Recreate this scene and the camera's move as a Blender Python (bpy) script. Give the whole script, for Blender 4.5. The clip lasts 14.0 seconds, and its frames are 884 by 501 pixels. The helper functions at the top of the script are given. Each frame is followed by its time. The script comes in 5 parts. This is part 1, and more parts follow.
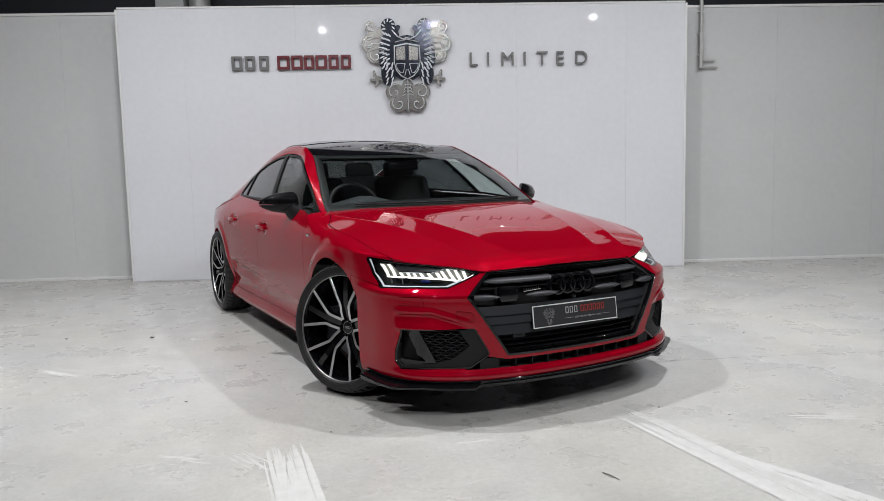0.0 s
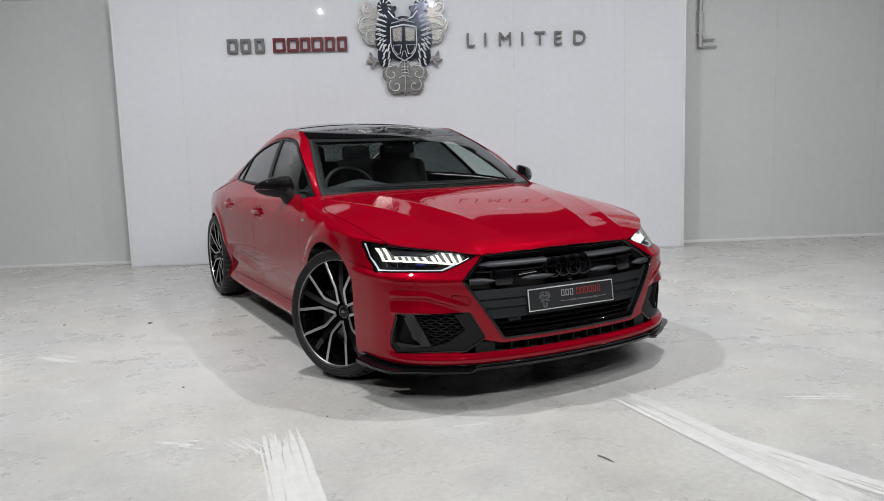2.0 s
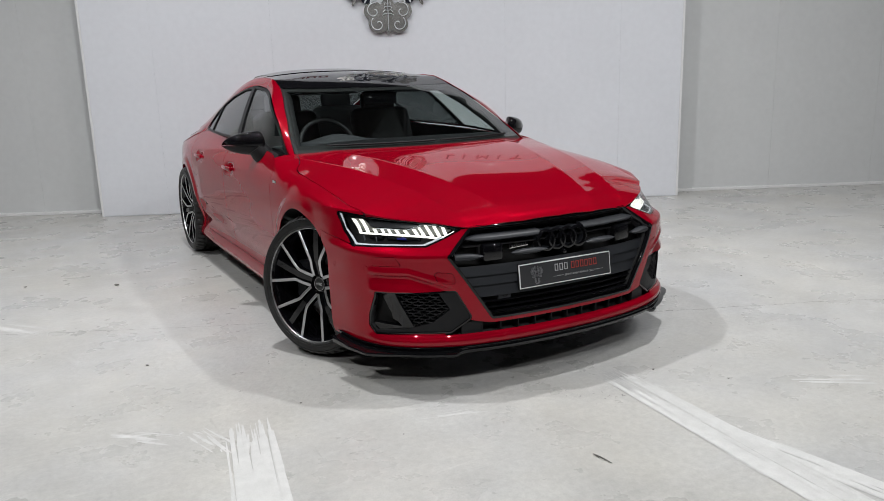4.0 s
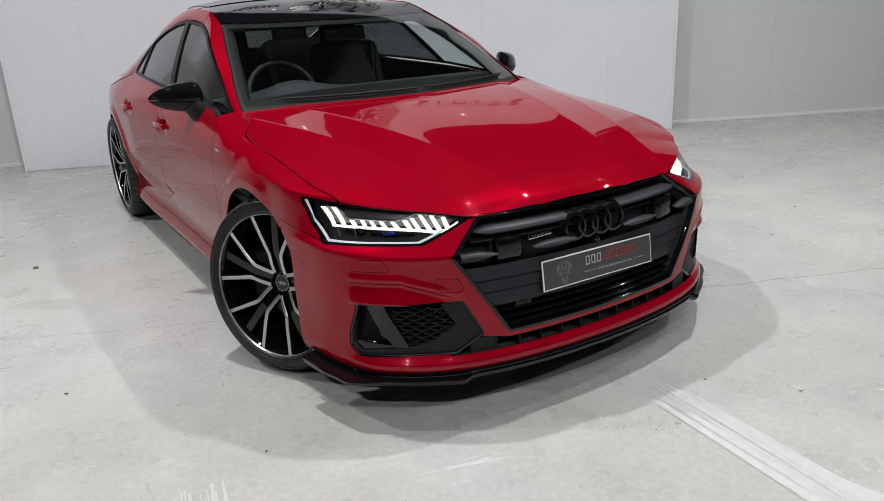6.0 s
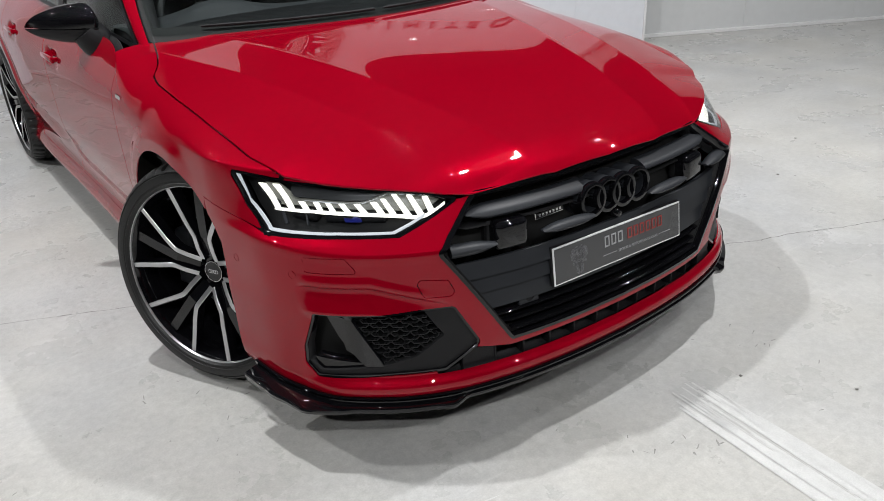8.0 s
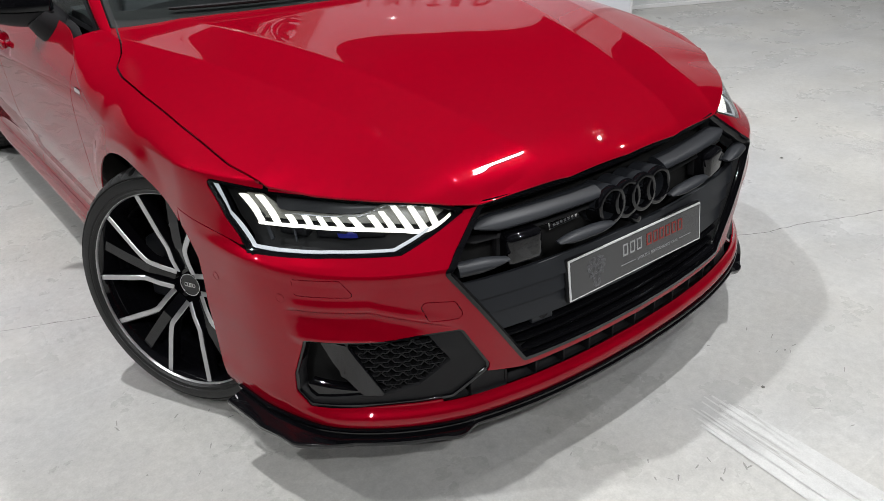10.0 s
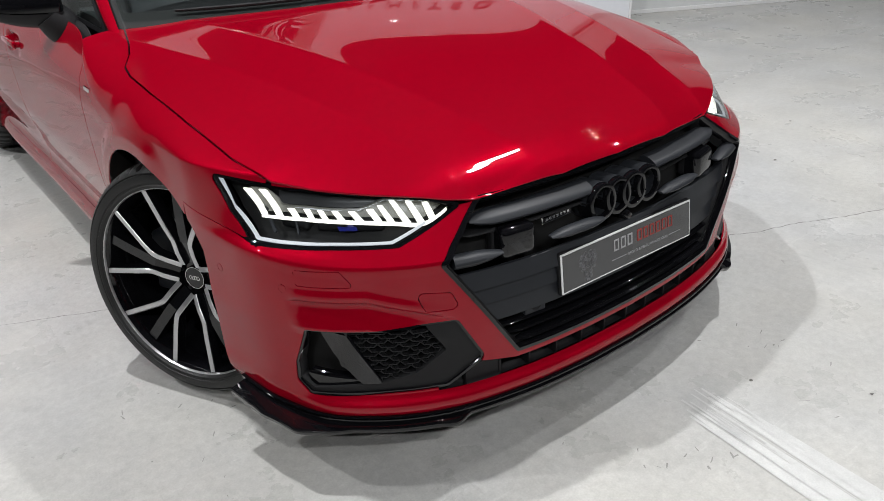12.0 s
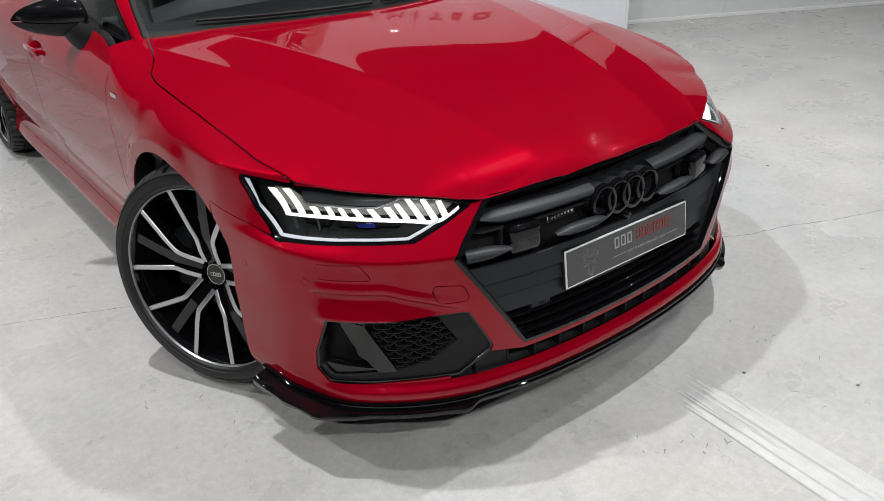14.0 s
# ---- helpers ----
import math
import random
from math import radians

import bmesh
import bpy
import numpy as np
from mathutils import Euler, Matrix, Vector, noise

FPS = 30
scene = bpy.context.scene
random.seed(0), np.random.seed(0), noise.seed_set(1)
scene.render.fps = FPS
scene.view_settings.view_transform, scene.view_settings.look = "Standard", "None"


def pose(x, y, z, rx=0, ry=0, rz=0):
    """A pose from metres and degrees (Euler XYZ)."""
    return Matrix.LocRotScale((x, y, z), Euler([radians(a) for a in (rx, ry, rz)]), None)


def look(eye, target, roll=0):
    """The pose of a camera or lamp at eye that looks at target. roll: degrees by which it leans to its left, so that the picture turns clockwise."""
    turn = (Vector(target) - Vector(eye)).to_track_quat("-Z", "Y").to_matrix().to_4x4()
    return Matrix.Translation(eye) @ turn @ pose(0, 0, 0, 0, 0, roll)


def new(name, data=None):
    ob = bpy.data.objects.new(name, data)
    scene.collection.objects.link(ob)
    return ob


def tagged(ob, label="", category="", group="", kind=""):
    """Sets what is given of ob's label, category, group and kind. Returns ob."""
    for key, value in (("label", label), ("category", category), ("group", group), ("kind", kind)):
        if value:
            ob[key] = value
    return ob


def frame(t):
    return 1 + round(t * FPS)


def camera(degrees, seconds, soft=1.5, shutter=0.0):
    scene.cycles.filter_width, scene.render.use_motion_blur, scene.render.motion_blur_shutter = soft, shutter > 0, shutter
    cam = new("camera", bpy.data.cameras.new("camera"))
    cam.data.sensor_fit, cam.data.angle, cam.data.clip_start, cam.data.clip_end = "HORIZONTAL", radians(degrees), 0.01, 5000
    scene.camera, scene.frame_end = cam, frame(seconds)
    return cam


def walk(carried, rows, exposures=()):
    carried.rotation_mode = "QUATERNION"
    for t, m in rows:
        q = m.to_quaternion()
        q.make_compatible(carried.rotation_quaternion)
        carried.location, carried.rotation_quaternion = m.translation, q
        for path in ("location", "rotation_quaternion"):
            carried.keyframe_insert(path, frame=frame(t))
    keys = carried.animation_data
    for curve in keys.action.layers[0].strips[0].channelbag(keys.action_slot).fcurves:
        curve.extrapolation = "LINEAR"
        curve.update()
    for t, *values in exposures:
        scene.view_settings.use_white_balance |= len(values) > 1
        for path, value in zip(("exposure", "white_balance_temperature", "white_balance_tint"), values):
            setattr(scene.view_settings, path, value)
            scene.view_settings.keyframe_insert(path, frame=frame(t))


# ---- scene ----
cam = camera(61.2, 14.0, soft=0.65)
PATH = [
    (0, (-2.327, -3.757, 1.208), (-1.381, -2.008, 0.988), -1.3),
    (0.5, (-2.31, -3.753, 1.203), (-1.366, -2.004, 0.979), -1.4),
    (1, (-2.297, -3.749, 1.207), (-1.357, -1.999, 0.975), -1.6),
    (1.5, (-2.296, -3.75, 1.205), (-1.358, -2.001, 0.959), -1.8),
    (2, (-2.29, -3.758, 1.214), (-1.352, -2.012, 0.946), -1.8),
    (2.5, (-2.28, -3.729, 1.231), (-1.343, -1.989, 0.928), -1.7),
    (3, (-2.253, -3.672, 1.258), (-1.309, -1.943, 0.912), -1.6),
    (5.3, (-1.889, -2.988, 1.395), (-0.917, -1.333, 0.831), -2.3),
    (5.5, (-1.866, -2.892, 1.39), (-0.886, -1.249, 0.808), -2.5),
    (6, (-1.811, -2.688, 1.406), (-0.81, -1.082, 0.76), -2.6),
    (6.5, (-1.739, -2.527, 1.397), (-0.718, -0.96, 0.688), -2.6),
    (7, (-1.641, -2.335, 1.389), (-0.609, -0.812, 0.605), -2.6),
    (7.5, (-1.58, -2.214, 1.394), (-0.536, -0.725, 0.562), -2.6),
    (8, (-1.533, -2.092, 1.395), (-0.473, -0.637, 0.524), -2.4),
    (8.2, (-1.51, -2.045, 1.397), (-0.448, -0.597, 0.515), -2.4),
    (10.5, (-1.444, -1.871, 1.405), (-0.358, -0.485, 0.456), -2.3),
    (11, (-1.442, -1.873, 1.403), (-0.357, -0.486, 0.454), -2.3),
    (11.5, (-1.46, -1.902, 1.405), (-0.375, -0.509, 0.464), -2.2),
    (12, (-1.48, -1.933, 1.412), (-0.395, -0.537, 0.477), -2.1),
    (12.5, (-1.499, -1.953, 1.42), (-0.412, -0.555, 0.49), -2.0),
    (13, (-1.522, -1.969, 1.426), (-0.432, -0.57, 0.501), -1.9),
    (13.5, (-1.558, -1.985, 1.436), (-0.463, -0.588, 0.515), -1.8),
    (14, (-1.585, -1.998, 1.442), (-0.484, -0.603, 0.525), -1.8),
]

walk(cam, [(t, look(eye, target, roll)) for t, eye, target, roll in PATH], exposures=[(0, -0.08), (2.5, -0.12), (5.5, -0.16), (7.0, -0.07), (8.0, 0.0), (14.0, 0.0)])

# ---- world and lights ----
WALL_TURN = -25.66
WALL = pose(-1.426, 5.288, 0, 0, 0, WALL_TURN)   # local x runs along the wall, the room lies at local -y
CEILING = 4.6
scene.view_settings.exposure = 0.0

world = bpy.data.worlds.new("world")
world.use_nodes = True
world.node_tree.nodes["Background"].inputs[0].default_value = (0.5, 0.55, 0.6, 1)
world.node_tree.nodes["Background"].inputs[1].default_value = 0.02
scene.world = world

# the weak y = -2.2 row is an added fill that brightens the wall
LAMP_PLACES = [(-0.8, -4.1, 124), (2.2, -4.1, 116), (5.2, -4.1, 108), (8.4, -4.1, 90)] + [(0.9, -2.2, 42), (4.2, -2.2, 32), (7.0, -2.2, 36)] + [(-2.0, -10.4, 145), (1.3, -9.5, 130), (3.9, -9.0, 112), (7.4, -8.4, 80)]


def ceiling_lamp(x, y, watts):
    lamp = bpy.data.lights.new("ceiling_lamp", "AREA")
    lamp.shape, lamp.size = "DISK", 0.11
    lamp.energy, lamp.color = watts, (0.995, 1.0, 1.015)
    ob = new("ceiling_lamp", lamp)
    ob.matrix_world = WALL @ pose(x, y, CEILING - 0.13)
    return ob


for lx, ly, watts in LAMP_PLACES:
    ceiling_lamp(lx, ly, watts)

# ---- materials ----
def material(name, colour, rough=0.5, metal=0.0, coat=0.0, spec=0.5, vary=0.0, scale=8.0, bump=0.0, bump_scale=60.0, coat_rough=0.03):
    """A Principled material; vary: how far noise at two scales shifts its colour and roughness; bump: fine relief in metres."""
    m = bpy.data.materials.new(name)
    m.use_nodes = True
    nodes, links = m.node_tree.nodes, m.node_tree.links
    b = nodes["Principled BSDF"]
    b.inputs["Base Color"].default_value = (*colour, 1)
    b.inputs["Roughness"].default_value = rough
    b.inputs["Metallic"].default_value = metal
    b.inputs["Coat Weight"].default_value = coat
    b.inputs["Coat Roughness"].default_value = coat_rough
    b.inputs["Specular IOR Level"].default_value = spec
    if vary or bump:
        co = nodes.new("ShaderNodeTexCoord").outputs["Object"]
    if vary:
        big, small = nodes.new("ShaderNodeTexNoise"), nodes.new("ShaderNodeTexNoise")
        for n, sc in ((big, scale), (small, scale * 13)):
            n.inputs["Scale"].default_value, n.inputs["Detail"].default_value = sc, 6
            links.new(co, n.inputs["Vector"])
        add = nodes.new("ShaderNodeMath")
        add.operation = "ADD"
        links.new(big.outputs["Fac"], add.inputs[0]), links.new(small.outputs["Fac"], add.inputs[1])
        to = nodes.new("ShaderNodeMapRange")
        to.inputs["From Min"].default_value, to.inputs["From Max"].default_value = 0.7, 1.3
        to.inputs["To Min"].default_value, to.inputs["To Max"].default_value = 1 - vary, 1 + vary
        links.new(add.outputs[0], to.inputs["Value"])
        mix = nodes.new("ShaderNodeVectorMath")
        mix.operation = "SCALE"
        mix.inputs[0].default_value = colour
        links.new(to.outputs[0], mix.inputs["Scale"]), links.new(mix.outputs[0], b.inputs["Base Color"])
        r = nodes.new("ShaderNodeMath")
        r.operation = "MULTIPLY"
        r.inputs[1].default_value = rough
        links.new(to.outputs[0], r.inputs[0]), links.new(r.outputs[0], b.inputs["Roughness"])
    if bump:
        n, bm = nodes.new("ShaderNodeTexNoise"), nodes.new("ShaderNodeBump")
        n.inputs["Scale"].default_value, n.inputs["Detail"].default_value = bump_scale, 4
        bm.inputs["Distance"].default_value = bump
        links.new(co, n.inputs["Vector"]), links.new(n.outputs["Fac"], bm.inputs["Height"]), links.new(bm.outputs["Normal"], b.inputs["Normal"])
    return m


def glass(name, tint, rough=0.0, least=0.04):
    """A thin pane: clear through a tint, with a Fresnel gloss."""
    m = bpy.data.materials.new(name)
    m.use_nodes = True
    nodes, links = m.node_tree.nodes, m.node_tree.links
    nodes.remove(nodes["Principled BSDF"])
    clear, gloss, mix, facing, power, scaled = (nodes.new("ShaderNode" + k) for k in ("BsdfTransparent", "BsdfGlossy", "MixShader", "LayerWeight", "Math", "Math"))
    clear.inputs["Color"].default_value = (*tint, 1)
    gloss.inputs["Roughness"].default_value = rough
    facing.inputs["Blend"].default_value = 0.5
    power.operation, scaled.operation = "POWER", "MULTIPLY_ADD"
    power.inputs[1].default_value, scaled.inputs[1].default_value, scaled.inputs[2].default_value = 5, 0.96, least
    links.new(facing.outputs["Facing"], power.inputs[0]), links.new(power.outputs[0], scaled.inputs[0]), links.new(scaled.outputs[0], mix.inputs[0])
    links.new(clear.outputs[0], mix.inputs[1]), links.new(gloss.outputs[0], mix.inputs[2])
    links.new(mix.outputs[0], nodes["Material Output"].inputs["Surface"])
    return m


def emitter(name, colour, strength):
    m = bpy.data.materials.new(name)
    m.use_nodes = True
    b = m.node_tree.nodes["Principled BSDF"]
    b.inputs["Base Color"].default_value = (0.35, 0.35, 0.35, 1)
    b.inputs["Emission Color"].default_value = (*colour, 1)
    b.inputs["Emission Strength"].default_value = strength
    return m


PAINT = material("red_paint", (0.275, 0.0006, 0.010), rough=0.40, metal=0.20, coat=1.0, spec=0.0, coat_rough=0.008, vary=0.03, scale=3)
PAINT.node_tree.nodes["Principled BSDF"].inputs["Specular Tint"].default_value = (0.55, 0.05, 0.07, 1)
PAINT.node_tree.nodes["Principled BSDF"].inputs["Coat IOR"].default_value = 1.40
GLOSS_BLACK = material("gloss_black", (0.004, 0.004, 0.005), rough=0.04, spec=0.5)
ROOF_BLACK = material("tinted_roof_glass", (0.004, 0.004, 0.005), rough=0.03, spec=0.3)
TRIM_BLACK = material("black_window_trim", (0.008, 0.008, 0.009), rough=0.4, spec=0.2)
SATIN_GREY = material("satin_dark_grey", (0.018, 0.020, 0.024), rough=0.46, spec=0.35, vary=0.06, scale=20)
MATT_BLACK = material("matt_black_plastic", (0.009, 0.009, 0.010), rough=0.55, spec=0.25, vary=0.1, scale=30, bump=0.0004, bump_scale=900)
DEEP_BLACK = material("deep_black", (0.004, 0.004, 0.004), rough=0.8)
RUBBER = material("tyre_rubber", (0.010, 0.010, 0.010), rough=0.46, spec=0.4, vary=0.15, scale=25, bump=0.0006, bump_scale=300)
ALLOY = material("machined_alloy", (0.55, 0.55, 0.56), rough=0.3, metal=0.85, vary=0.05, scale=30)
CHROME = material("chrome", (0.75, 0.75, 0.76), rough=0.08, metal=1.0)
STEEL = material("brake_steel", (0.25, 0.25, 0.26), rough=0.35, metal=0.9, vary=0.1, scale=20)
WINDSCREEN = glass("windscreen_glass", (0.80, 0.85, 0.84), 0.0, 0.085)
SIDE_GLASS = glass("side_glass", (0.74, 0.83, 0.80), 0.0, 0.12)
PRIVACY = glass("privacy_glass", (0.13, 0.15, 0.15), 0.0, 0.15)
LENS = glass("lamp_lens", (0.93, 0.95, 0.96), 0.05, 0.0)
DRL = emitter("daylight_led", (1.0, 0.95, 0.84), 1.25)
DRL_SOFT = emitter("lit_outline", (0.88, 0.93, 1.0), 0.42)
BEZEL_GREY = material("lamp_bezel_grey", (0.045, 0.046, 0.048), rough=0.35, spec=0.4, vary=0.06, scale=25)
LAMP_GUIDE = material("frosted_light_guide", (0.22, 0.22, 0.20), rough=0.3, vary=0.15, scale=60)
LASER_BLUE = material("blue_lamp_reflector", (0.015, 0.02, 0.17), rough=0.15, coat=0.5)
CABIN = material("cabin_dark_leather", (0.006, 0.006, 0.007), rough=0.6, vary=0.15, scale=18)
DASH = material("dashboard_grey", (0.030, 0.032, 0.035), rough=0.6, vary=0.08, scale=12)
PLATE_GREY = material("plate_dark_grey", (0.036, 0.037, 0.040), rough=0.25, coat=0.6)
PRINT_DIM = material("dim_grey_print", (0.17, 0.17, 0.18), rough=0.4)
WHITE = material("white_print", (0.75, 0.75, 0.75), rough=0.4)
PRINT_GREY = material("grey_print", (0.33, 0.33, 0.34), rough=0.4)
PRINT_RED = material("red_print", (0.28, 0.022, 0.015), rough=0.4)
PANEL = material("white_wall_panel", (0.675, 0.69, 0.725), rough=0.025, spec=0.32, vary=0.03, scale=1.2)
PANEL_BACK = material("off_white_wall_panel", (0.58, 0.59, 0.59), rough=0.03, spec=0.4, vary=0.03, scale=1.2)
TRIM_WHITE = material("white_trim", (0.7, 0.7, 0.7), rough=0.35, vary=0.05)
LETTER_GREY = material("brushed_grey_letter", (0.16, 0.16, 0.16), rough=0.35, metal=0.5, vary=0.06)
LETTER_RED = material("dark_red_letter", (0.115, 0.006, 0.012), rough=0.3, coat=0.3)
CREST_DARK = material("dark_crest_mirror", (0.060, 0.068, 0.092), rough=0.16, metal=0.8, vary=0.1, scale=9)
CREST_LIGHT = material("pale_crest_metal", (0.34, 0.335, 0.32), rough=0.24, metal=0.75, vary=0.10, scale=9)
CREST_LINE = material("white_crest_line", (0.56, 0.57, 0.60), rough=0.35, metal=0.3, vary=0.06, scale=12)
DARK_VOID = material("dark_void", (0.022, 0.026, 0.034), rough=0.6, vary=0.1, scale=3)
PIPE = material("galvanised_pipe", (0.42, 0.42, 0.41), rough=0.45, metal=0.3, vary=0.1, scale=14)


def concrete():
    m = material("polished_concrete", (0.495, 0.490, 0.471), rough=0.42)
    nodes, links = m.node_tree.nodes, m.node_tree.links
    b = nodes["Principled BSDF"]
    co = nodes.new("ShaderNodeTexCoord").outputs["Object"]

    def noisy(scale, detail, low, high):
        n, r = nodes.new("ShaderNodeTexNoise"), nodes.new("ShaderNodeMapRange")
        n.inputs["Scale"].default_value, n.inputs["Detail"].default_value = scale, detail
        n.inputs["Roughness"].default_value = 0.6
        r.inputs["From Min"].default_value, r.inputs["From Max"].default_value = 0.3, 0.7
        r.inputs["To Min"].default_value, r.inputs["To Max"].default_value = low, high
        links.new(co, n.inputs["Vector"]), links.new(n.outputs["Fac"], r.inputs["Value"])
        return r.outputs[0]

    def product(a, c):
        n = nodes.new("ShaderNodeMath")
        n.operation = "MULTIPLY"
        links.new(a, n.inputs[0]), links.new(c, n.inputs[1])
        return n.outputs[0]

    shade = product(product(product(noisy(0.6, 5, 0.88, 1.08), noisy(3.2, 9, 0.90, 1.07)), noisy(38, 7, 0.90, 1.07)), noisy(170, 4, 0.93, 1.06))
    spots, ramp = nodes.new("ShaderNodeTexNoise"), nodes.new("ShaderNodeMapRange")
    spots.inputs["Scale"].default_value, spots.inputs["Detail"].default_value = 7.5, 10
    ramp.inputs["From Min"].default_value, ramp.inputs["From Max"].default_value = 0.66, 0.76
    ramp.inputs["To Min"].default_value, ramp.inputs["To Max"].default_value = 1.0, 0.82
    links.new(co, spots.inputs["Vector"]), links.new(spots.outputs["Fac"], ramp.inputs["Value"])
    shade = product(shade, ramp.outputs[0])
    # scuffs and pale dust: noise drawn out along the way that things are dragged
    for sx, sy, turn, low, high, to in ((2.0, 22.0, 0.5, 0.60, 0.72, 1.16), (26.0, 3.0, 0.2, 0.64, 0.74, 0.84), (11.0, 8.0, 0.0, 0.58, 0.78, 0.88), (5.0, 6.0, 0.9, 0.54, 0.80, 1.09)):
        way, drag, band = nodes.new("ShaderNodeMapping"), nodes.new("ShaderNodeTexNoise"), nodes.new("ShaderNodeMapRange")
        way.inputs["Scale"].default_value, way.inputs["Rotation"].default_value = (sx, sy, 1), (0, 0, turn)
        drag.inputs["Scale"].default_value, drag.inputs["Detail"].default_value, drag.inputs["Roughness"].default_value = 1.0, 9, 0.65
        band.inputs["From Min"].default_value, band.inputs["From Max"].default_value = low, high
        band.inputs["To Min"].default_value, band.inputs["To Max"].default_value = 1.0, to
        links.new(co, way.inputs["Vector"]), links.new(way.outputs[0], drag.inputs["Vector"]), links.new(drag.outputs["Fac"], band.inputs["Value"])
        shade = product(shade, band.outputs[0])
    patch = nodes.new("ShaderNodeMix")
    patch.data_type = "RGBA"
    patch.inputs["A"].default_value, patch.inputs["B"].default_value = (0.512, 0.500, 0.462, 1), (0.478, 0.481, 0.478, 1)
    links.new(noisy(0.9, 6, 0, 1), patch.inputs["Factor"])
    mix = nodes.new("ShaderNodeVectorMath")
    mix.operation = "SCALE"
    links.new(patch.outputs["Result"], mix.inputs[0])
    links.new(shade, mix.inputs["Scale"]), links.new(mix.outputs[0], b.inputs["Base Color"])
    links.new(noisy(3.0, 6, 0.20, 0.44), b.inputs["Roughness"])
    bm = nodes.new("ShaderNodeBump")
    bm.inputs["Distance"].default_value = 0.001
    links.new(noisy(30, 8, 0, 1), bm.inputs["Height"]), links.new(bm.outputs["Normal"], b.inputs["Normal"])
    return m


CONCRETE = concrete()
FAR_WALL = material("far_grey_wall", (0.11, 0.11, 0.115), rough=0.6, vary=0.1, scale=1)
CEILING_GREY = material("dark_ceiling", (0.060, 0.061, 0.064), rough=0.7, vary=0.15, scale=2)
CHALK = material("worn_white_paint", (0.575, 0.575, 0.56), rough=0.6, vary=0.10, scale=20)
CRACK = material("crack_dirt", (0.13, 0.125, 0.115), rough=0.9, vary=0.2, scale=30)
STAIN = material("grey_stain", (0.27, 0.265, 0.25), rough=0.6, vary=0.25, scale=60)

# ---- building helpers ----
def link_mesh(name, me, mat, parent=None, label=""):
    me.materials.append(mat)
    ob = new(name, me)
    if parent is not None:
        ob.parent = parent
    if label:
        tagged(ob, label)
    return ob


def part(name, bm, mat, parent=None, label="", smooth=False):
    """One mesh object out of a bmesh, under a thing or a part."""
    bmesh.ops.recalc_face_normals(bm, faces=bm.faces)
    me = bpy.data.meshes.new(name)
    bm.to_mesh(me)
    bm.free()
    if smooth:
        me.shade_smooth()
        me.set_sharp_from_angle(angle=radians(smooth if smooth > 1 else 35))
    return link_mesh(name, me, mat, parent, label)


def thing(name, label, category, m=None, group=""):
    ob = new(name)
    ob.empty_display_size = 0.1
    if m is not None:
        ob.matrix_world = m
    return tagged(ob, label, category, group)


def box(bm, size, m=None, bevel=0.0, segments=2):
    """Adds a box of that size about the origin of m to bm."""
    made = bmesh.ops.create_cube(bm, size=1)["verts"]
    bmesh.ops.scale(bm, vec=size, verts=made)
    if bevel:
        edges = list({e for v in made for e in v.link_edges})
        out = bmesh.ops.bevel(bm, geom=edges, offset=bevel, segments=segments, affect="EDGES", profile=0.5)
        made = list({v for f in out["faces"] for v in f.verts} | {v for v in made if v.is_valid})
    if m is not None:
        bmesh.ops.transform(bm, matrix=m, verts=made)
    return bm


def prism(bm, outline, low, high, m=None, bevel=0.0):
    """Adds a flat outline of (x, y), lifted from z = low to high, to bm."""
    bottom = [bm.verts.new((x, y, low)) for x, y in outline]
    top = [bm.verts.new((x, y, high)) for x, y in outline]
    n = len(outline)
    bm.faces.new(bottom[::-1])
    cap = bm.faces.new(top)
    for i in range(n):
        bm.faces.new((bottom[i], bottom[(i + 1) % n], top[(i + 1) % n], top[i]))
    made = bottom + top
    if bevel:
        out = bmesh.ops.bevel(bm, geom=list(cap.edges), offset=bevel, segments=2, affect="EDGES", profile=0.5)
        made = list({v for f in out["faces"] for v in f.verts} | {v for v in made if v.is_valid})
    if m is not None:
        bmesh.ops.transform(bm, matrix=m, verts=made)
    return bm


def lathe(bm, profile, steps=48, m=None, closed=False):
    """Turns a profile of (radius, height) about z."""
    rings = []
    for r, h in profile:
        rings.append([bm.verts.new((r * math.cos(2 * math.pi * i / steps), r * math.sin(2 * math.pi * i / steps), h)) for i in range(steps)])
    pairs = list(zip(rings, rings[1:])) + ([(rings[-1], rings[0])] if closed else [])
    for a, b in pairs:
        for i in range(steps):
            j = (i + 1) % steps
            bm.faces.new((a[i], a[j], b[j], b[i]))
    if m is not None:
        bmesh.ops.transform(bm, matrix=m, verts=[v for r in rings for v in r])
    return bm


def tube(bm, points, radius, steps=10):
    """A round bar along a line of points."""
    pts = [Vector(p) for p in points]
    rings, up = [], Vector((0.123, 0.31, 0.94))
    for i, p in enumerate(pts):
        way = (pts[min(i + 1, len(pts) - 1)] - pts[max(i - 1, 0)]).normalized()
        a = way.cross(up).normalized()
        b = way.cross(a)
        r = radius[i] if isinstance(radius, (list, tuple)) else radius
        rings.append([bm.verts.new(p + r * (a * math.cos(2 * math.pi * k / steps) + b * math.sin(2 * math.pi * k / steps))) for k in range(steps)])
    for r0, r1 in zip(rings, rings[1:]):
        for k in range(steps):
            bm.faces.new((r0[k], r0[(k + 1) % steps], r1[(k + 1) % steps], r1[k]))
    bm.faces.new(rings[0][::-1]), bm.faces.new(rings[-1])
    return bm


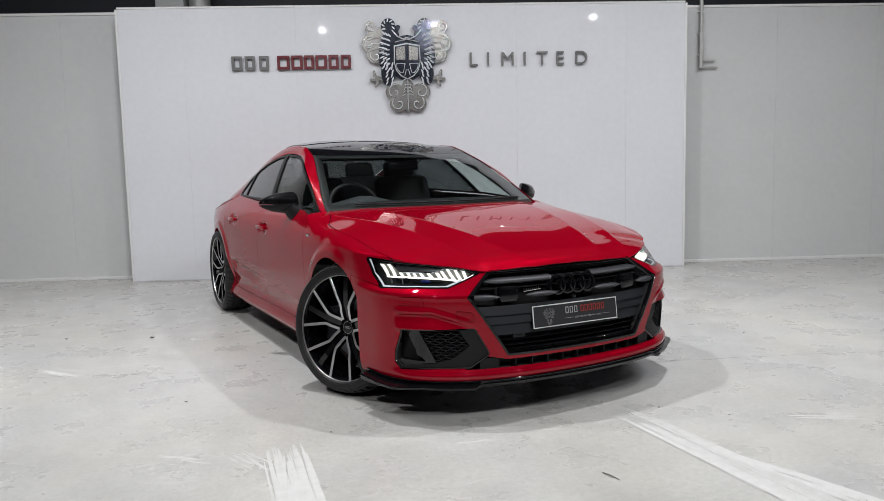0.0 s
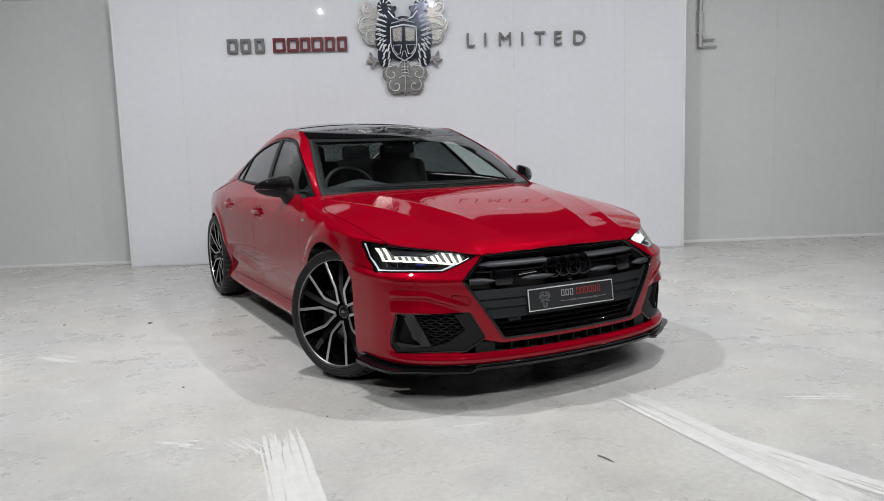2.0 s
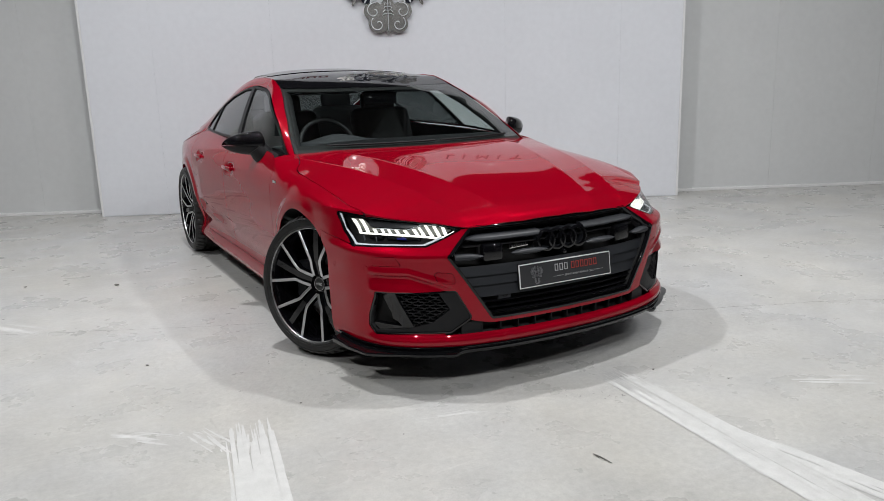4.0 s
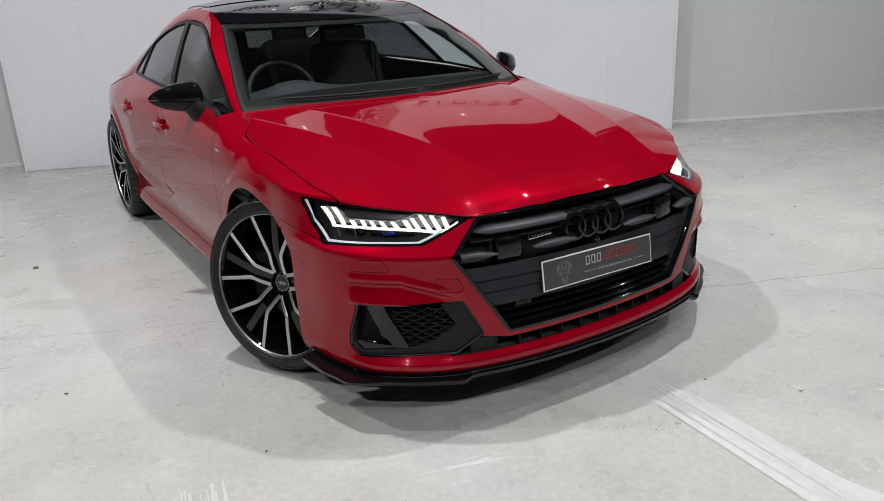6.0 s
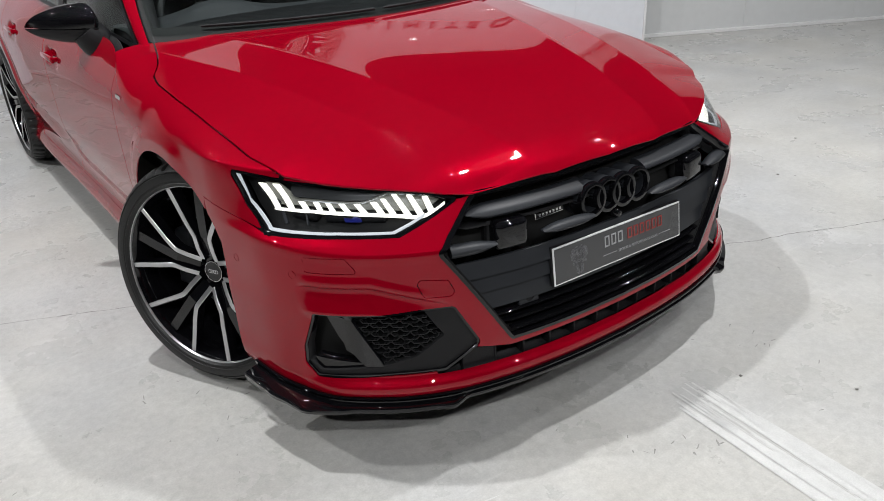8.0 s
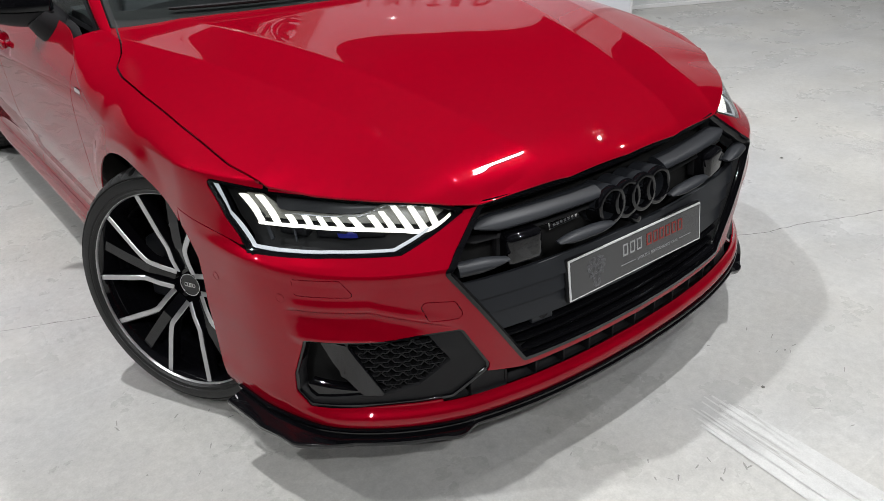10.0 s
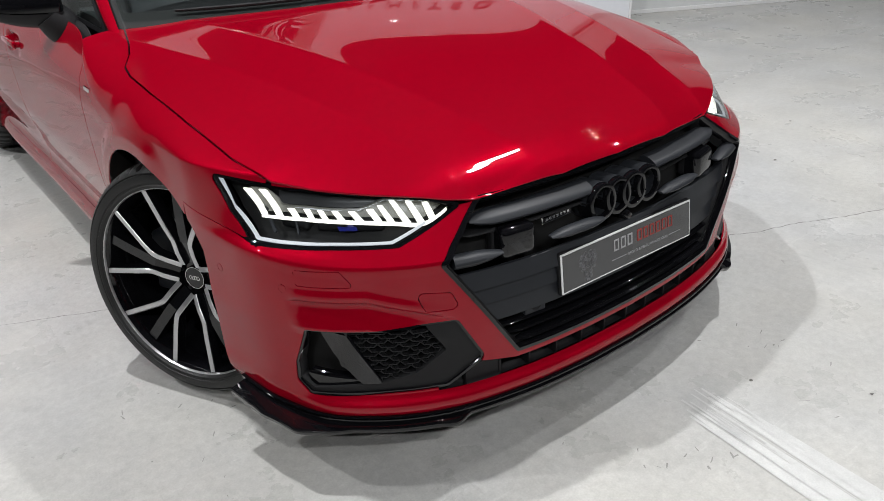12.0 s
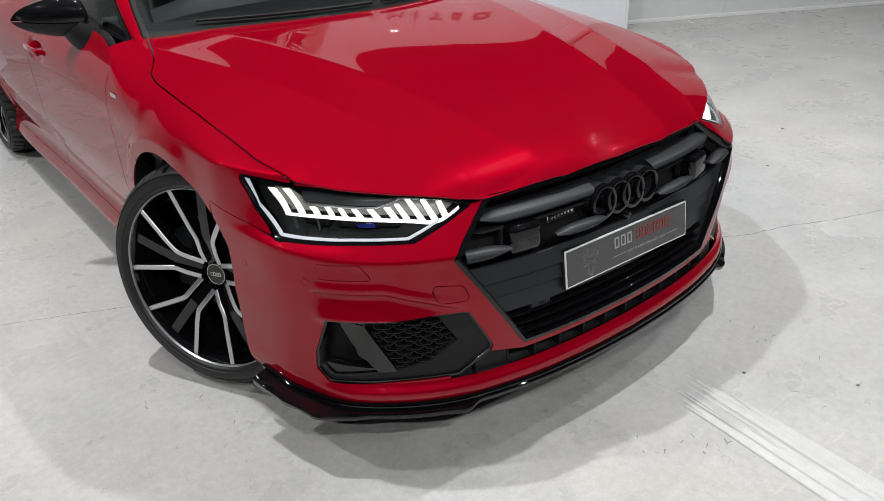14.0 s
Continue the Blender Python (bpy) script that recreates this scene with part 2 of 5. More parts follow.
def spline(knots, tight=False):
    """A smooth curve through (x, y) knots; tight: it never overshoots them. Flat beyond its ends."""
    xs, ys = (np.array(v, float) for v in zip(*knots))
    h = np.diff(xs)
    d = np.diff(ys) / h
    m = np.concatenate([d[:1], (d[:-1] * h[1:] + d[1:] * h[:-1]) / (h[:-1] + h[1:]), d[-1:]])
    if tight:
        inner = np.where(d[:-1] * d[1:] > 0, 2 * d[:-1] * d[1:] / np.where(d[:-1] + d[1:] == 0, 1, d[:-1] + d[1:]), 0)
        m = np.concatenate([d[:1], inner, d[-1:]])

    def at(x):
        x = np.clip(np.asarray(x, float), xs[0], xs[-1])
        i = np.clip(np.searchsorted(xs, x, side="right") - 1, 0, len(h) - 1)
        t = (x - xs[i]) / h[i]
        return ((2 * t**3 - 3 * t**2 + 1) * ys[i] + (t**3 - 2 * t**2 + t) * h[i] * m[i] + (3 * t**2 - 2 * t**3) * ys[i + 1] + (t**3 - t**2) * h[i] * m[i + 1])

    return at


def ease(x, a, b):
    t = np.clip((np.asarray(x, float) - a) / (b - a), 0, 1)
    return t * t * (3 - 2 * t)


def region(corners, rounding=0.0):
    """The signed distance to a polygon with rounded corners, negative inside."""
    pts = np.array(corners, float)
    nxt = np.roll(pts, -1, axis=0)
    turn = np.sign(np.sum(pts[:, 0] * nxt[:, 1] - nxt[:, 0] * pts[:, 1]))
    if rounding:
        lines = []
        for p, q in zip(pts, nxt):
            e = (q - p) / np.linalg.norm(q - p)
            n = np.array([-e[1], e[0]]) * turn
            lines.append((p + n * rounding, e))
        moved = []
        for k in range(len(pts)):
            (p, e), (q, g) = lines[k - 1], lines[k]
            den = e[0] * g[1] - e[1] * g[0]
            moved.append(p + e * (((q - p)[0] * g[1] - (q - p)[1] * g[0]) / den))
        pts = np.array(moved)
        nxt = np.roll(pts, -1, axis=0)

    def at(x, y):
        x, y = np.asarray(x, float), np.asarray(y, float)
        best, inside = np.full(np.broadcast(x, y).shape, 1e9), np.zeros(np.broadcast(x, y).shape, bool)
        for (ax, ay), (bx, by) in zip(pts, nxt):
            ex, ey = bx - ax, by - ay
            t = np.clip(((x - ax) * ex + (y - ay) * ey) / (ex * ex + ey * ey), 0, 1)
            best = np.minimum(best, np.hypot(x - ax - t * ex, y - ay - t * ey))
            cross = ((ay <= y) & (by > y)) | ((by <= y) & (ay > y))
            inside ^= cross & (x < ax + (y - ay) * ex / (ey if ey else 1e-12))
        return np.where(inside, -best, best) - rounding

    return at


def sheet(surf, a, b, keep=None, thick=0.003, flip=False):
    """A shell on surf(a, b) -> (x, y, z) over a grid, cut clean where keep(a, b, x, y, z) passes zero (negative stays). Gives vertices, faces and normals."""
    A, B = np.meshgrid(np.asarray(a, float), np.asarray(b, float), indexing="ij")
    field = np.full(A.shape, -1.0) if keep is None else np.asarray(keep(A, B, *surf(A, B)), float) + 0 * A
    na, nb = A.shape
    pa, pb, index, faces = [], [], {}, []

    def corner(i, j):
        k = (i, j)
        if k not in index:
            index[k] = len(pa)
            pa.append(A[i, j]), pb.append(B[i, j])
        return index[k]

    def cut(p, q):
        k = (p, q) if p < q else (q, p)
        if k not in index:
            index[k] = len(pa)
            (p, q) = k
            t = field[p] / (field[p] - field[q])
            t = min(max(t, 0.02), 0.98)
            pa.append(A[p] + t * (A[q] - A[p])), pb.append(B[p] + t * (B[q] - B[p]))
        return index[k]

    inside = field < 0
    for i in range(na - 1):
        for j in range(nb - 1):
            ring = ((i, j), (i + 1, j), (i + 1, j + 1), (i, j + 1))
            ins = [inside[k] for k in ring]
            if not any(ins):
                continue
            if all(ins):
                faces.append([corner(*k) for k in ring])
                continue
            face = []
            for k in range(4):
                p, q = ring[k], ring[(k + 1) % 4]
                if ins[k]:
                    face.append(corner(*p))
                if ins[k] != ins[(k + 1) % 4]:
                    face.append(cut(p, q))
            if len(face) > 2:
                faces.append(face)
    pa, pb = np.array(pa), np.array(pb)
    e = 1e-4
    P = np.stack(np.broadcast_arrays(*surf(pa, pb)), -1)
    da = np.stack(np.broadcast_arrays(*surf(pa + e, pb)), -1) - np.stack(np.broadcast_arrays(*surf(pa - e, pb)), -1)
    db = np.stack(np.broadcast_arrays(*surf(pa, pb + e)), -1) - np.stack(np.broadcast_arrays(*surf(pa, pb - e)), -1)
    N = np.cross(da, db)
    N /= np.linalg.norm(N, axis=1, keepdims=True) + 1e-12
    if flip:
        N, faces = -N, [f[::-1] for f in faces]
    if not thick:
        return P, faces, N
    n, V, NN, F = len(P), [P, P - thick * N], [N, -N], list(faces)
    F += [[v + n for v in f[::-1]] for f in faces]
    seen = {}
    for f in faces:
        for p, q in zip(f, f[1:] + f[:1]):
            seen[(p, q)] = seen.get((p, q), 0) + 1
    rim_v, rim_n, base = [], [], 2 * n
    for p, q in seen:
        if (q, p) not in seen:
            way = P[q] - P[p]
            out = np.cross(way, N[p])
            out /= np.linalg.norm(out) + 1e-12
            soft = [(N[p] + out) / 1.414, (N[q] + out) / 1.414]
            rim_v += [P[p], P[q], P[q] - thick * N[q], P[p] - thick * N[p]]
            rim_n += [soft[0], soft[1], out, out]
            F.append([base + 3, base + 2, base + 1, base])
            base += 4
    if rim_v:
        V.append(np.array(rim_v)), NN.append(np.array(rim_n))
    return np.concatenate(V), F, np.concatenate(NN)


def shell(name, data, mat, parent=None, label="", mirror=False):
    """The mesh object of what sheet() gave; mirror: on the car's other side."""
    V, F, N = data
    if mirror:
        V, N, F = V * (-1, 1, 1), N * (-1, 1, 1), [f[::-1] for f in F]
    me = bpy.data.meshes.new(name)
    me.from_pydata(V.tolist(), [], F)
    me.shade_smooth()
    me.normals_split_custom_set_from_vertices(N.tolist())
    return link_mesh(name, me, mat, parent, label)


def both(name, data, mat, parent, label=""):
    return [shell(name, data, mat, parent, label, m) for m in (False, True)]


def lettering(name, text, size, depth, mat, parent, m, label="", wide=1.0, squeeze=1.0):
    """Words in the built-in font, as a mesh, standing in the x-y plane of m, from their left foot."""
    cu = bpy.data.curves.new(name, "FONT")
    cu.body, cu.size, cu.extrude, cu.space_character = text, size, depth / 2, wide
    tmp = new("tmp", cu)
    bpy.context.view_layer.update()
    me = bpy.data.meshes.new_from_object(tmp.evaluated_get(bpy.context.evaluated_depsgraph_get()))
    bpy.data.objects.remove(tmp)
    me.transform(m @ Matrix.Diagonal((squeeze, 1, 1, 1)))
    me.name = name
    me.materials.clear()
    return link_mesh(name, me, mat, parent, label)

# ---- the hall ----
def structure(name, label, m=None):
    ob = thing(name, label, "", m)
    return tagged(ob, kind="structure")


def floor_sheet():
    bm = bmesh.new()
    box(bm, (34, 30, 0.2), WALL @ pose(3, -9, -0.1))
    return tagged(part("floor", bm, CONCRETE, None, "pale grey polished concrete floor with cracks and stains"), kind="structure")


floor_sheet()


def wall_of_panels(name, label, seams, height, back, depth, mat, joint=0.004):
    """Upright sandwich panels side by side along the wall, with thin recessed joints."""
    wall = structure(name, label, WALL)
    bm = bmesh.new()
    box(bm, (seams[-1] - seams[0], depth - 0.002, height - 0.004), pose((seams[0] + seams[-1]) / 2, back + depth / 2 + 0.001, height / 2))
    part("core", bm, mat, wall)
    for a, b in zip(seams, seams[1:]):
        bm = bmesh.new()
        box(bm, (b - a - joint, depth * 0.5, height - 0.01), pose((a + b) / 2, back + depth * 0.25 - 0.0012, height / 2 + 0.005), 0.0012)
        part("panel", bm, mat, wall)
    return wall


SEAMS = [0.025, 0.72, 1.95, 3.17, 4.40, 5.65, 6.33]
partition = wall_of_panels("wall_partition", "freestanding glossy white panel wall carrying a sign", SEAMS, 3.0, 0.0, 0.1, PANEL)
for sx in (0.0125, 6.3425):
    bm = bmesh.new()
    box(bm, (0.024, 0.11, 3.0), pose(sx, 0.053, 1.5), 0.003)
    part("edge_trim", bm, TRIM_WHITE, partition)
for k, (a, b) in enumerate(zip(SEAMS, SEAMS[1:])):
    bm = bmesh.new()
    box(bm, (b - a - 0.002, 0.115, 0.02), pose((a + b) / 2, 0.05, 3.011), 0.003)
    part("top_trim", bm, TRIM_WHITE, partition)

back_seams = [-8.1 + 1.23 * k for k in range(7)] + [0.4, 3.2, 6.32, 7.55, 8.78, 10.01, 11.24, 12.47, 13.7]
back_wall = wall_of_panels("wall_north", "off-white panel wall behind the partition", back_seams, 3.0, 0.30, 0.12, PANEL_BACK)
bm = bmesh.new()
box(bm, (21.8, 0.03, 0.035), pose(2.8, 0.29, 0.0175), 0.004)
part("skirting", bm, TRIM_WHITE, back_wall)
bm = bmesh.new()
box(bm, (21.8, 0.14, 0.03), pose(2.8, 0.36, 3.017), 0.004)
part("top_trim", bm, TRIM_WHITE, back_wall)


def hall_shell():
    """The dark backdrop above the panels, the unseen far walls and the ceiling that close the hall."""
    upper = structure("upper_backdrop", "dark backdrop for the unlit void above the white panels", WALL)
    # near-black sheet stands in for the unlit void beyond the wall top
    bm = bmesh.new()
    box(bm, (34, 0.2, CEILING), pose(3, 1.6, CEILING / 2))
    part("void_sheet", bm, DARK_VOID, upper)
    # walls out of view; the south one is dark to hold reflections down
    for name, size, at in (("wall_south", (34, 0.2, CEILING), (3, -24, CEILING / 2)), ("wall_west", (0.2, 30, CEILING), (-14, -9, CEILING / 2)), ("wall_east", (0.2, 30, CEILING), (20, -9, CEILING / 2))):
        bm = bmesh.new()
        box(bm, size, WALL @ pose(*at))
        tagged(part(name, bm, FAR_WALL if name == "wall_south" else PANEL_BACK, None, "plain unseen wall closing the hall"), kind="structure")
    bm = bmesh.new()
    box(bm, (34, 30, 0.2), WALL @ pose(3, -9, CEILING + 0.1))
    for k in range(9):
        box(bm, (34, 0.16, 0.22), WALL @ pose(3, 0.4 - 2.7 * k, CEILING - 0.1))
    tagged(part("ceiling", bm, CEILING_GREY, None, "dark ceiling with beams"), kind="structure")


hall_shell()


def luminaire(x, y):
    lamp = thing("ceiling_light", "round white high-bay light hung under the dark ceiling", "light", WALL @ pose(x, y, CEILING), "ceiling lights")
    bm = bmesh.new()
    lathe(bm, [(0, -0.02), (0.10, -0.02), (0.12, -0.05), (0.235, -0.10), (0.24, -0.125), (0.225, -0.125), (0.22, -0.11), (0, -0.11)], 32)
    part("housing", bm, TRIM_WHITE, lamp, smooth=40)
    bm = bmesh.new()
    tube(bm, [(0, 0, -0.03), (0, 0, 0.02)], 0.012)
    part("stem", bm, PIPE, lamp)
    return lamp


# the added y = -2.2 fill row gets housings as well
for lx, ly, watts in LAMP_PLACES:
    luminaire(lx, ly)

# ---- the car: nose towards -y, front axle at y = 0, right side at -x ----
car = thing("car", "glossy red five-door coupe with black roof and two-tone alloy wheels", "car")

BASE, TRACK, HUB, TYRE_R, ARCH_R = 2.926, 0.835, 0.356, 0.356, 0.374

# outline seen from above at bumper height, from the middle of the nose round to the tail
PLAN = [(0, -0.872), (0.2, -0.864), (0.4, -0.838), (0.58, -0.787), (0.72, -0.705), (0.84, -0.585), (0.895, -0.47), (0.922, -0.33), (0.945, -0.1), (0.957, 0.2),
        (0.953, 0.7), (0.948, 1.5), (0.950, 2.4), (0.932, 2.95), (0.862, 3.45), (0.765, 3.8), (0.65, 3.95), (0.4, 4.02), (0, 4.03)]
_u, _y = np.array(PLAN).T
_s = np.concatenate([[0], np.cumsum(np.hypot(np.diff(_u), np.diff(_y)))])
plan_u, plan_y = spline(list(zip(_s, _u))), spline(list(zip(_s, _y)))
S_END = _s[-1]
_ds = np.linspace(0, S_END, 4000)


def s_of(u, y):
    return float(_ds[np.argmin(np.hypot(plan_u(_ds) - u, plan_y(_ds) - y))])


s_at_y = spline([(float(plan_y(s)), float(s)) for s in np.linspace(s_of(0.72, -0.705), s_of(0.765, 3.8), 60)])

# how far the skin stands off that outline, by height: at the nose, at the sides, at the tail
off_nose = spline([(0.1, -0.03), (0.185, -0.012), (0.205, -0.006), (0.225, -0.004), (0.245, -0.004), (0.262, -0.005), (0.35, -0.004), (0.45, 0.0), (0.53, 0.0), (0.58, -0.002), (0.608, -0.004), (0.613, -0.006), (0.619, -0.0125), (0.634, -0.030), (0.65, -0.045), (0.70, -0.088), (0.76, -0.115), (0.80, -0.14), (0.9, -0.2)])
ledge = spline([(0.43, 0.0), (0.44, 0.003), (0.455, 0.007), (0.464, 0.004), (0.490, -0.0065), (0.512, -0.0115), (0.518, -0.0100), (0.522, -0.0025), (0.5245, 0.0), (0.56, 0.0), (0.60, 0.0)])
lip = spline([(0.17, 0.0), (0.185, 0.004), (0.205, 0.013), (0.222, 0.017), (0.238, 0.013), (0.248, 0.005), (0.258, 0.0), (0.27, 0.0)])
off_side = spline([(0.1, -0.10), (0.17, -0.045), (0.21, -0.018), (0.25, -0.022), (0.31, -0.04), (0.42, -0.022), (0.52, -0.004), (0.62, 0.0), (0.72, 0.002), (0.80, -0.002), (0.85, -0.013), (0.90, -0.04), (0.95, -0.078), (1.0, -0.115), (1.06, -0.16)])
off_tail = spline([(0.1, -0.08), (0.2, -0.02), (0.35, 0.0), (0.7, 0.0), (0.85, -0.02), (0.95, -0.05), (1.02, -0.09)])
S_NOSE, S_SIDE = s_of(0.84, -0.585), s_of(0.935, -0.22)
S_TAIL0, S_TAIL1 = s_of(0.862, 3.45), s_of(0.65, 3.95)


ARCHES = ((0.055, 0.385, 0.355), (BASE, HUB, ARCH_R))
HANDLES = ((1.45, 0.817), (2.33, 0.833))


def arch_depth(y, z, k):
    """How far a point lies inside a wheel arch; the front arch runs straight down along the bumper."""
    cy, cz, r = ARCHES[k]
    depth = r - np.hypot(y - cy, z - cz)
    return np.where((y < cy) & (z < 0.558), y + 0.255 + 0.20 * np.clip(0.29 - z, 0, 0.2), depth) if k == 0 else depth


def belt(s, z, lift=0.0):
    """The car's side skin at the distance s along its outline and the height z."""
    s, z = np.asarray(s, float), np.asarray(z, float)
    low = ease(z, 0.60, 0.42)
    w, t = ease(s, S_NOSE, S_SIDE) * (1 - low) + ease(s, S_SIDE - 0.06, S_SIDE + 0.40) * low, ease(s, S_TAIL0, S_TAIL1)
    o = off_nose(z - 0.010 * ease(s, 0.70, 1.05) * ease(z, 0.648, 0.625)) * (1 - w) + (off_side(z) * (1 - t) + off_tail(z) * t) * w + lift
    o = o + ledge(z + np.clip(0.30 * (0.77 - s), 0, 0.065)) * ease(s, 0.54, 0.70) * ease(s, 0.972, 0.925)
    o = o + lip(z) * ease(s, 1.02, 0.86)
    e = 1e-3
    tu, ty = plan_u(s + e) - plan_u(s - e), plan_y(s + e) - plan_y(s - e)
    n = np.hypot(tu, ty) + 1e-12
    nu, ny = -(-ty) / n, -tu / n
    u, y = plan_u(s), plan_y(s)
    for k, (foot, fore) in enumerate(((0.40, -0.16), (0.25, 2.0))):
        o = o + 0.012 * ease(arch_depth(y, z, k), -0.085, -0.03) * ease(z, foot, foot + 0.2) * ease(y, fore, fore + 0.14)
    for hy, hz in HANDLES:
        o = o - 0.017 * np.exp(-((y - hy) / 0.085) ** 4 - ((z - hz) / 0.034) ** 4)
    # the dark hollow low on the rear door, deepest under its upper edge
    low = 0.395 + 0.05 * (y - 1.6)
    o = o - 0.020 * ease(y, 1.35, 1.9) * ease(y, 2.46, 2.36) * ease(z, low + 0.075, low + 0.055) * ease(z, low - 0.05, low + 0.045)
    return u + nu * o, y + ny * o, z


# top line of the side skin along the car: bonnet edge, wing, window sill, tail
ztop = spline([(0, 0.712), (s_of(0.40, -0.838), 0.708), (s_of(0.53, -0.80), 0.703), (s_of(0.72, -0.705), 0.728), (s_of(0.84, -0.585), 0.752), (s_of(0.9, -0.455), 0.772),
               (s_at_y(-0.33), 0.785), (s_at_y(0.0), 0.80), (s_at_y(0.30), 0.81), (s_at_y(0.45), 0.86), (s_at_y(0.62), 0.938), (s_at_y(1.0), 0.968), (s_at_y(1.4), 0.985), (s_at_y(2.0), 0.997), (s_at_y(2.55), 1.008), (s_at_y(2.8), 0.972), (s_at_y(3.2), 0.900), (s_at_y(3.7), 0.845), (S_END, 0.86)])


def side(s, v, lift=0.0):
    """The skin with v from 0 at the bottom to 1 at its top line."""
    z = 0.17 + (ztop(s) - 0.17) * np.asarray(v, float)
    return belt(s, z, lift)


def arches(y, z, extra=0.0):
    """Positive inside a wheel arch."""
    return np.maximum(arch_depth(y, z, 0), arch_depth(y, z, 1)) + extra


GRILLE = [(0.440, 0.714), (0.592, 0.604), (0.40, 0.312), (-0.40, 0.312), (-0.592, 0.604), (-0.440, 0.714)]
grille = region(GRILLE, 0.012)
LAMP = [(0.508, 0.703), (0.690, 0.641), (0.85, 0.641), (1.03, 0.635), (1.066, 0.633), (1.148, 0.692), (1.194, 0.768), (1.15, 0.81), (0.80, 0.81), (0.56, 0.76)]
lamp_top = spline([(0.50, 0.700), (0.56, 0.716), (0.77, 0.744), (1.04, 0.758), (1.14, 0.770), (1.22, 0.777)])
lamp_poly = region(LAMP, 0.010)


def lamp_hole(s, z):
    return np.maximum(lamp_poly(s, z), z - lamp_top(s))


FOG = [(0.564, 0.455), (0.925, 0.450), (0.969, 0.337), (0.973, 0.286), (0.938, 0.252), (0.72, 0.262), (0.59, 0.262), (0.488, 0.324)]
fog_hole = region(FOG, 0.018)
SLOT = [(-0.61, 0.256), (0.61, 0.256), (0.505, 0.318), (0.455, 0.306), (0.40, 0.294), (-0.40, 0.294), (-0.455, 0.306), (-0.505, 0.318)]
slot_hole = region(SLOT, 0.003)
washer = region([(0.938, 0.601), (0.828, 0.605), (0.796, 0.564), (0.934, 0.562)], 0.007)
tow_cap = region([(0.662, 0.541), (0.578, 0.531), (0.556, 0.484), (0.640, 0.490)], 0.012)


def seam_nose(s, z):
    """Positive on the wing's side of the joint between bumper and wing."""
    y = plan_y(s)
    return np.where(y > -0.2, 1.0, np.minimum(y + 0.475, z - (0.636 + 0.16 * (y + 0.45))))


V = np.linspace
FRONT_S = np.concatenate([V(0, 0.48, 90), V(0.48, S_NOSE, 190)[1:], V(S_NOSE, s_at_y(-0.19), 100)[1:]])


def keep_bumper(s, v, x, y, z):
    f = np.maximum(seam_nose(s, z), arches(y, z))
    f = np.maximum(f, -np.where(y < -0.3, grille(x, z), 1))
    f = np.maximum(f, -lamp_hole(s, z))
    f = np.maximum(f, -fog_hole(s, z))
    f = np.maximum(f, -slot_hole(x, z))
    f = np.maximum(f, 0.0012 - np.abs(washer(s, z)))
    f = np.maximum(f, 0.0012 - np.abs(tow_cap(s, z)))
    return np.maximum(f, 0.198 - z)


both("front_bumper", sheet(side, FRONT_S, V(0, 1, 250), keep_bumper, 0.004), PAINT, car)

SIDE_S = V(s_at_y(-0.46), s_at_y(0.55), 110)


def keep_wing(s, v, x, y, z):
    f = np.maximum(0.003 - seam_nose(s, z), arches(y, z))
    f = np.maximum(f, -(lamp_hole(s, z) - 0.003))
    return np.maximum(np.maximum(f, y - (0.505 + 0.12 * (0.62 - z) ** 2)), 0.27 - z)


both("front_wing", sheet(side, SIDE_S, V(0, 1, 80), keep_wing, 0.004), PAINT, car)


def keep_door(front, rear):
    def keep(s, v, x, y, z):
        f = np.maximum(front(z) - y, y - rear(z))
        return np.maximum(np.maximum(f, arches(y, z, 0.05)), 0.285 - z)
    return keep


door_1 = lambda z: 0.51 + 0.12 * (0.62 - z) ** 2
door_2 = lambda z: 1.585 + 0.10 * (z - 0.6)
door_3 = lambda z: 2.62 + 0.5 * (z - 0.8)
front_doors = both("front_door", sheet(side, V(s_at_y(0.48), s_at_y(1.68), 110), V(0, 1, 90), keep_door(door_1, lambda z: door_2(z) - 0.003), 0.004), PAINT, car)
rear_doors = both("rear_door", sheet(side, V(s_at_y(1.5), s_at_y(2.85), 110), V(0, 1, 90), keep_door(lambda z: door_2(z) + 0.003, lambda z: door_3(z) - 0.003), 0.004), PAINT, car)


def keep_quarter(s, v, x, y, z):
    f = np.maximum(np.minimum(door_3(z) + 0.003 - y, 1.0), arches(y, z))
    f = np.where((arches(y, z, 0.045) > 0) & (y > 2.4), arches(y, z), f)
    return np.maximum(f, np.maximum(0.27 - z, y - 3.5))


both("rear_quarter", sheet(side, V(s_at_y(2.35), s_at_y(3.6), 110), V(0, 1, 70), keep_quarter, 0.004), PAINT, car)
both("rear_bumper", sheet(side, V(s_at_y(3.4), S_END, 60), V(0, 1, 30), lambda s, v, x, y, z: np.where(y < 3.5, 3.504 - y, -1.0), 0.004), PAINT, car)


def keep_sill(s, v, x, y, z):
    return np.maximum(np.maximum(z - 0.282, 0.185 - z), arches(y, z))


both("side_skirt", sheet(side, V(s_at_y(0.25), s_at_y(2.65), 90), V(0, 0.3, 24), keep_sill, 0.004), PAINT, car)

# ---- bonnet: between its side edges, arched to the middle, with two folds a side ----
mid_z = spline([(-0.80, 0.712), (-0.775, 0.737), (-0.72, 0.765), (-0.6, 0.802), (-0.4, 0.852), (-0.2, 0.892), (0.0, 0.925), (0.2, 0.952), (0.45, 0.978), (0.7, 0.99)])
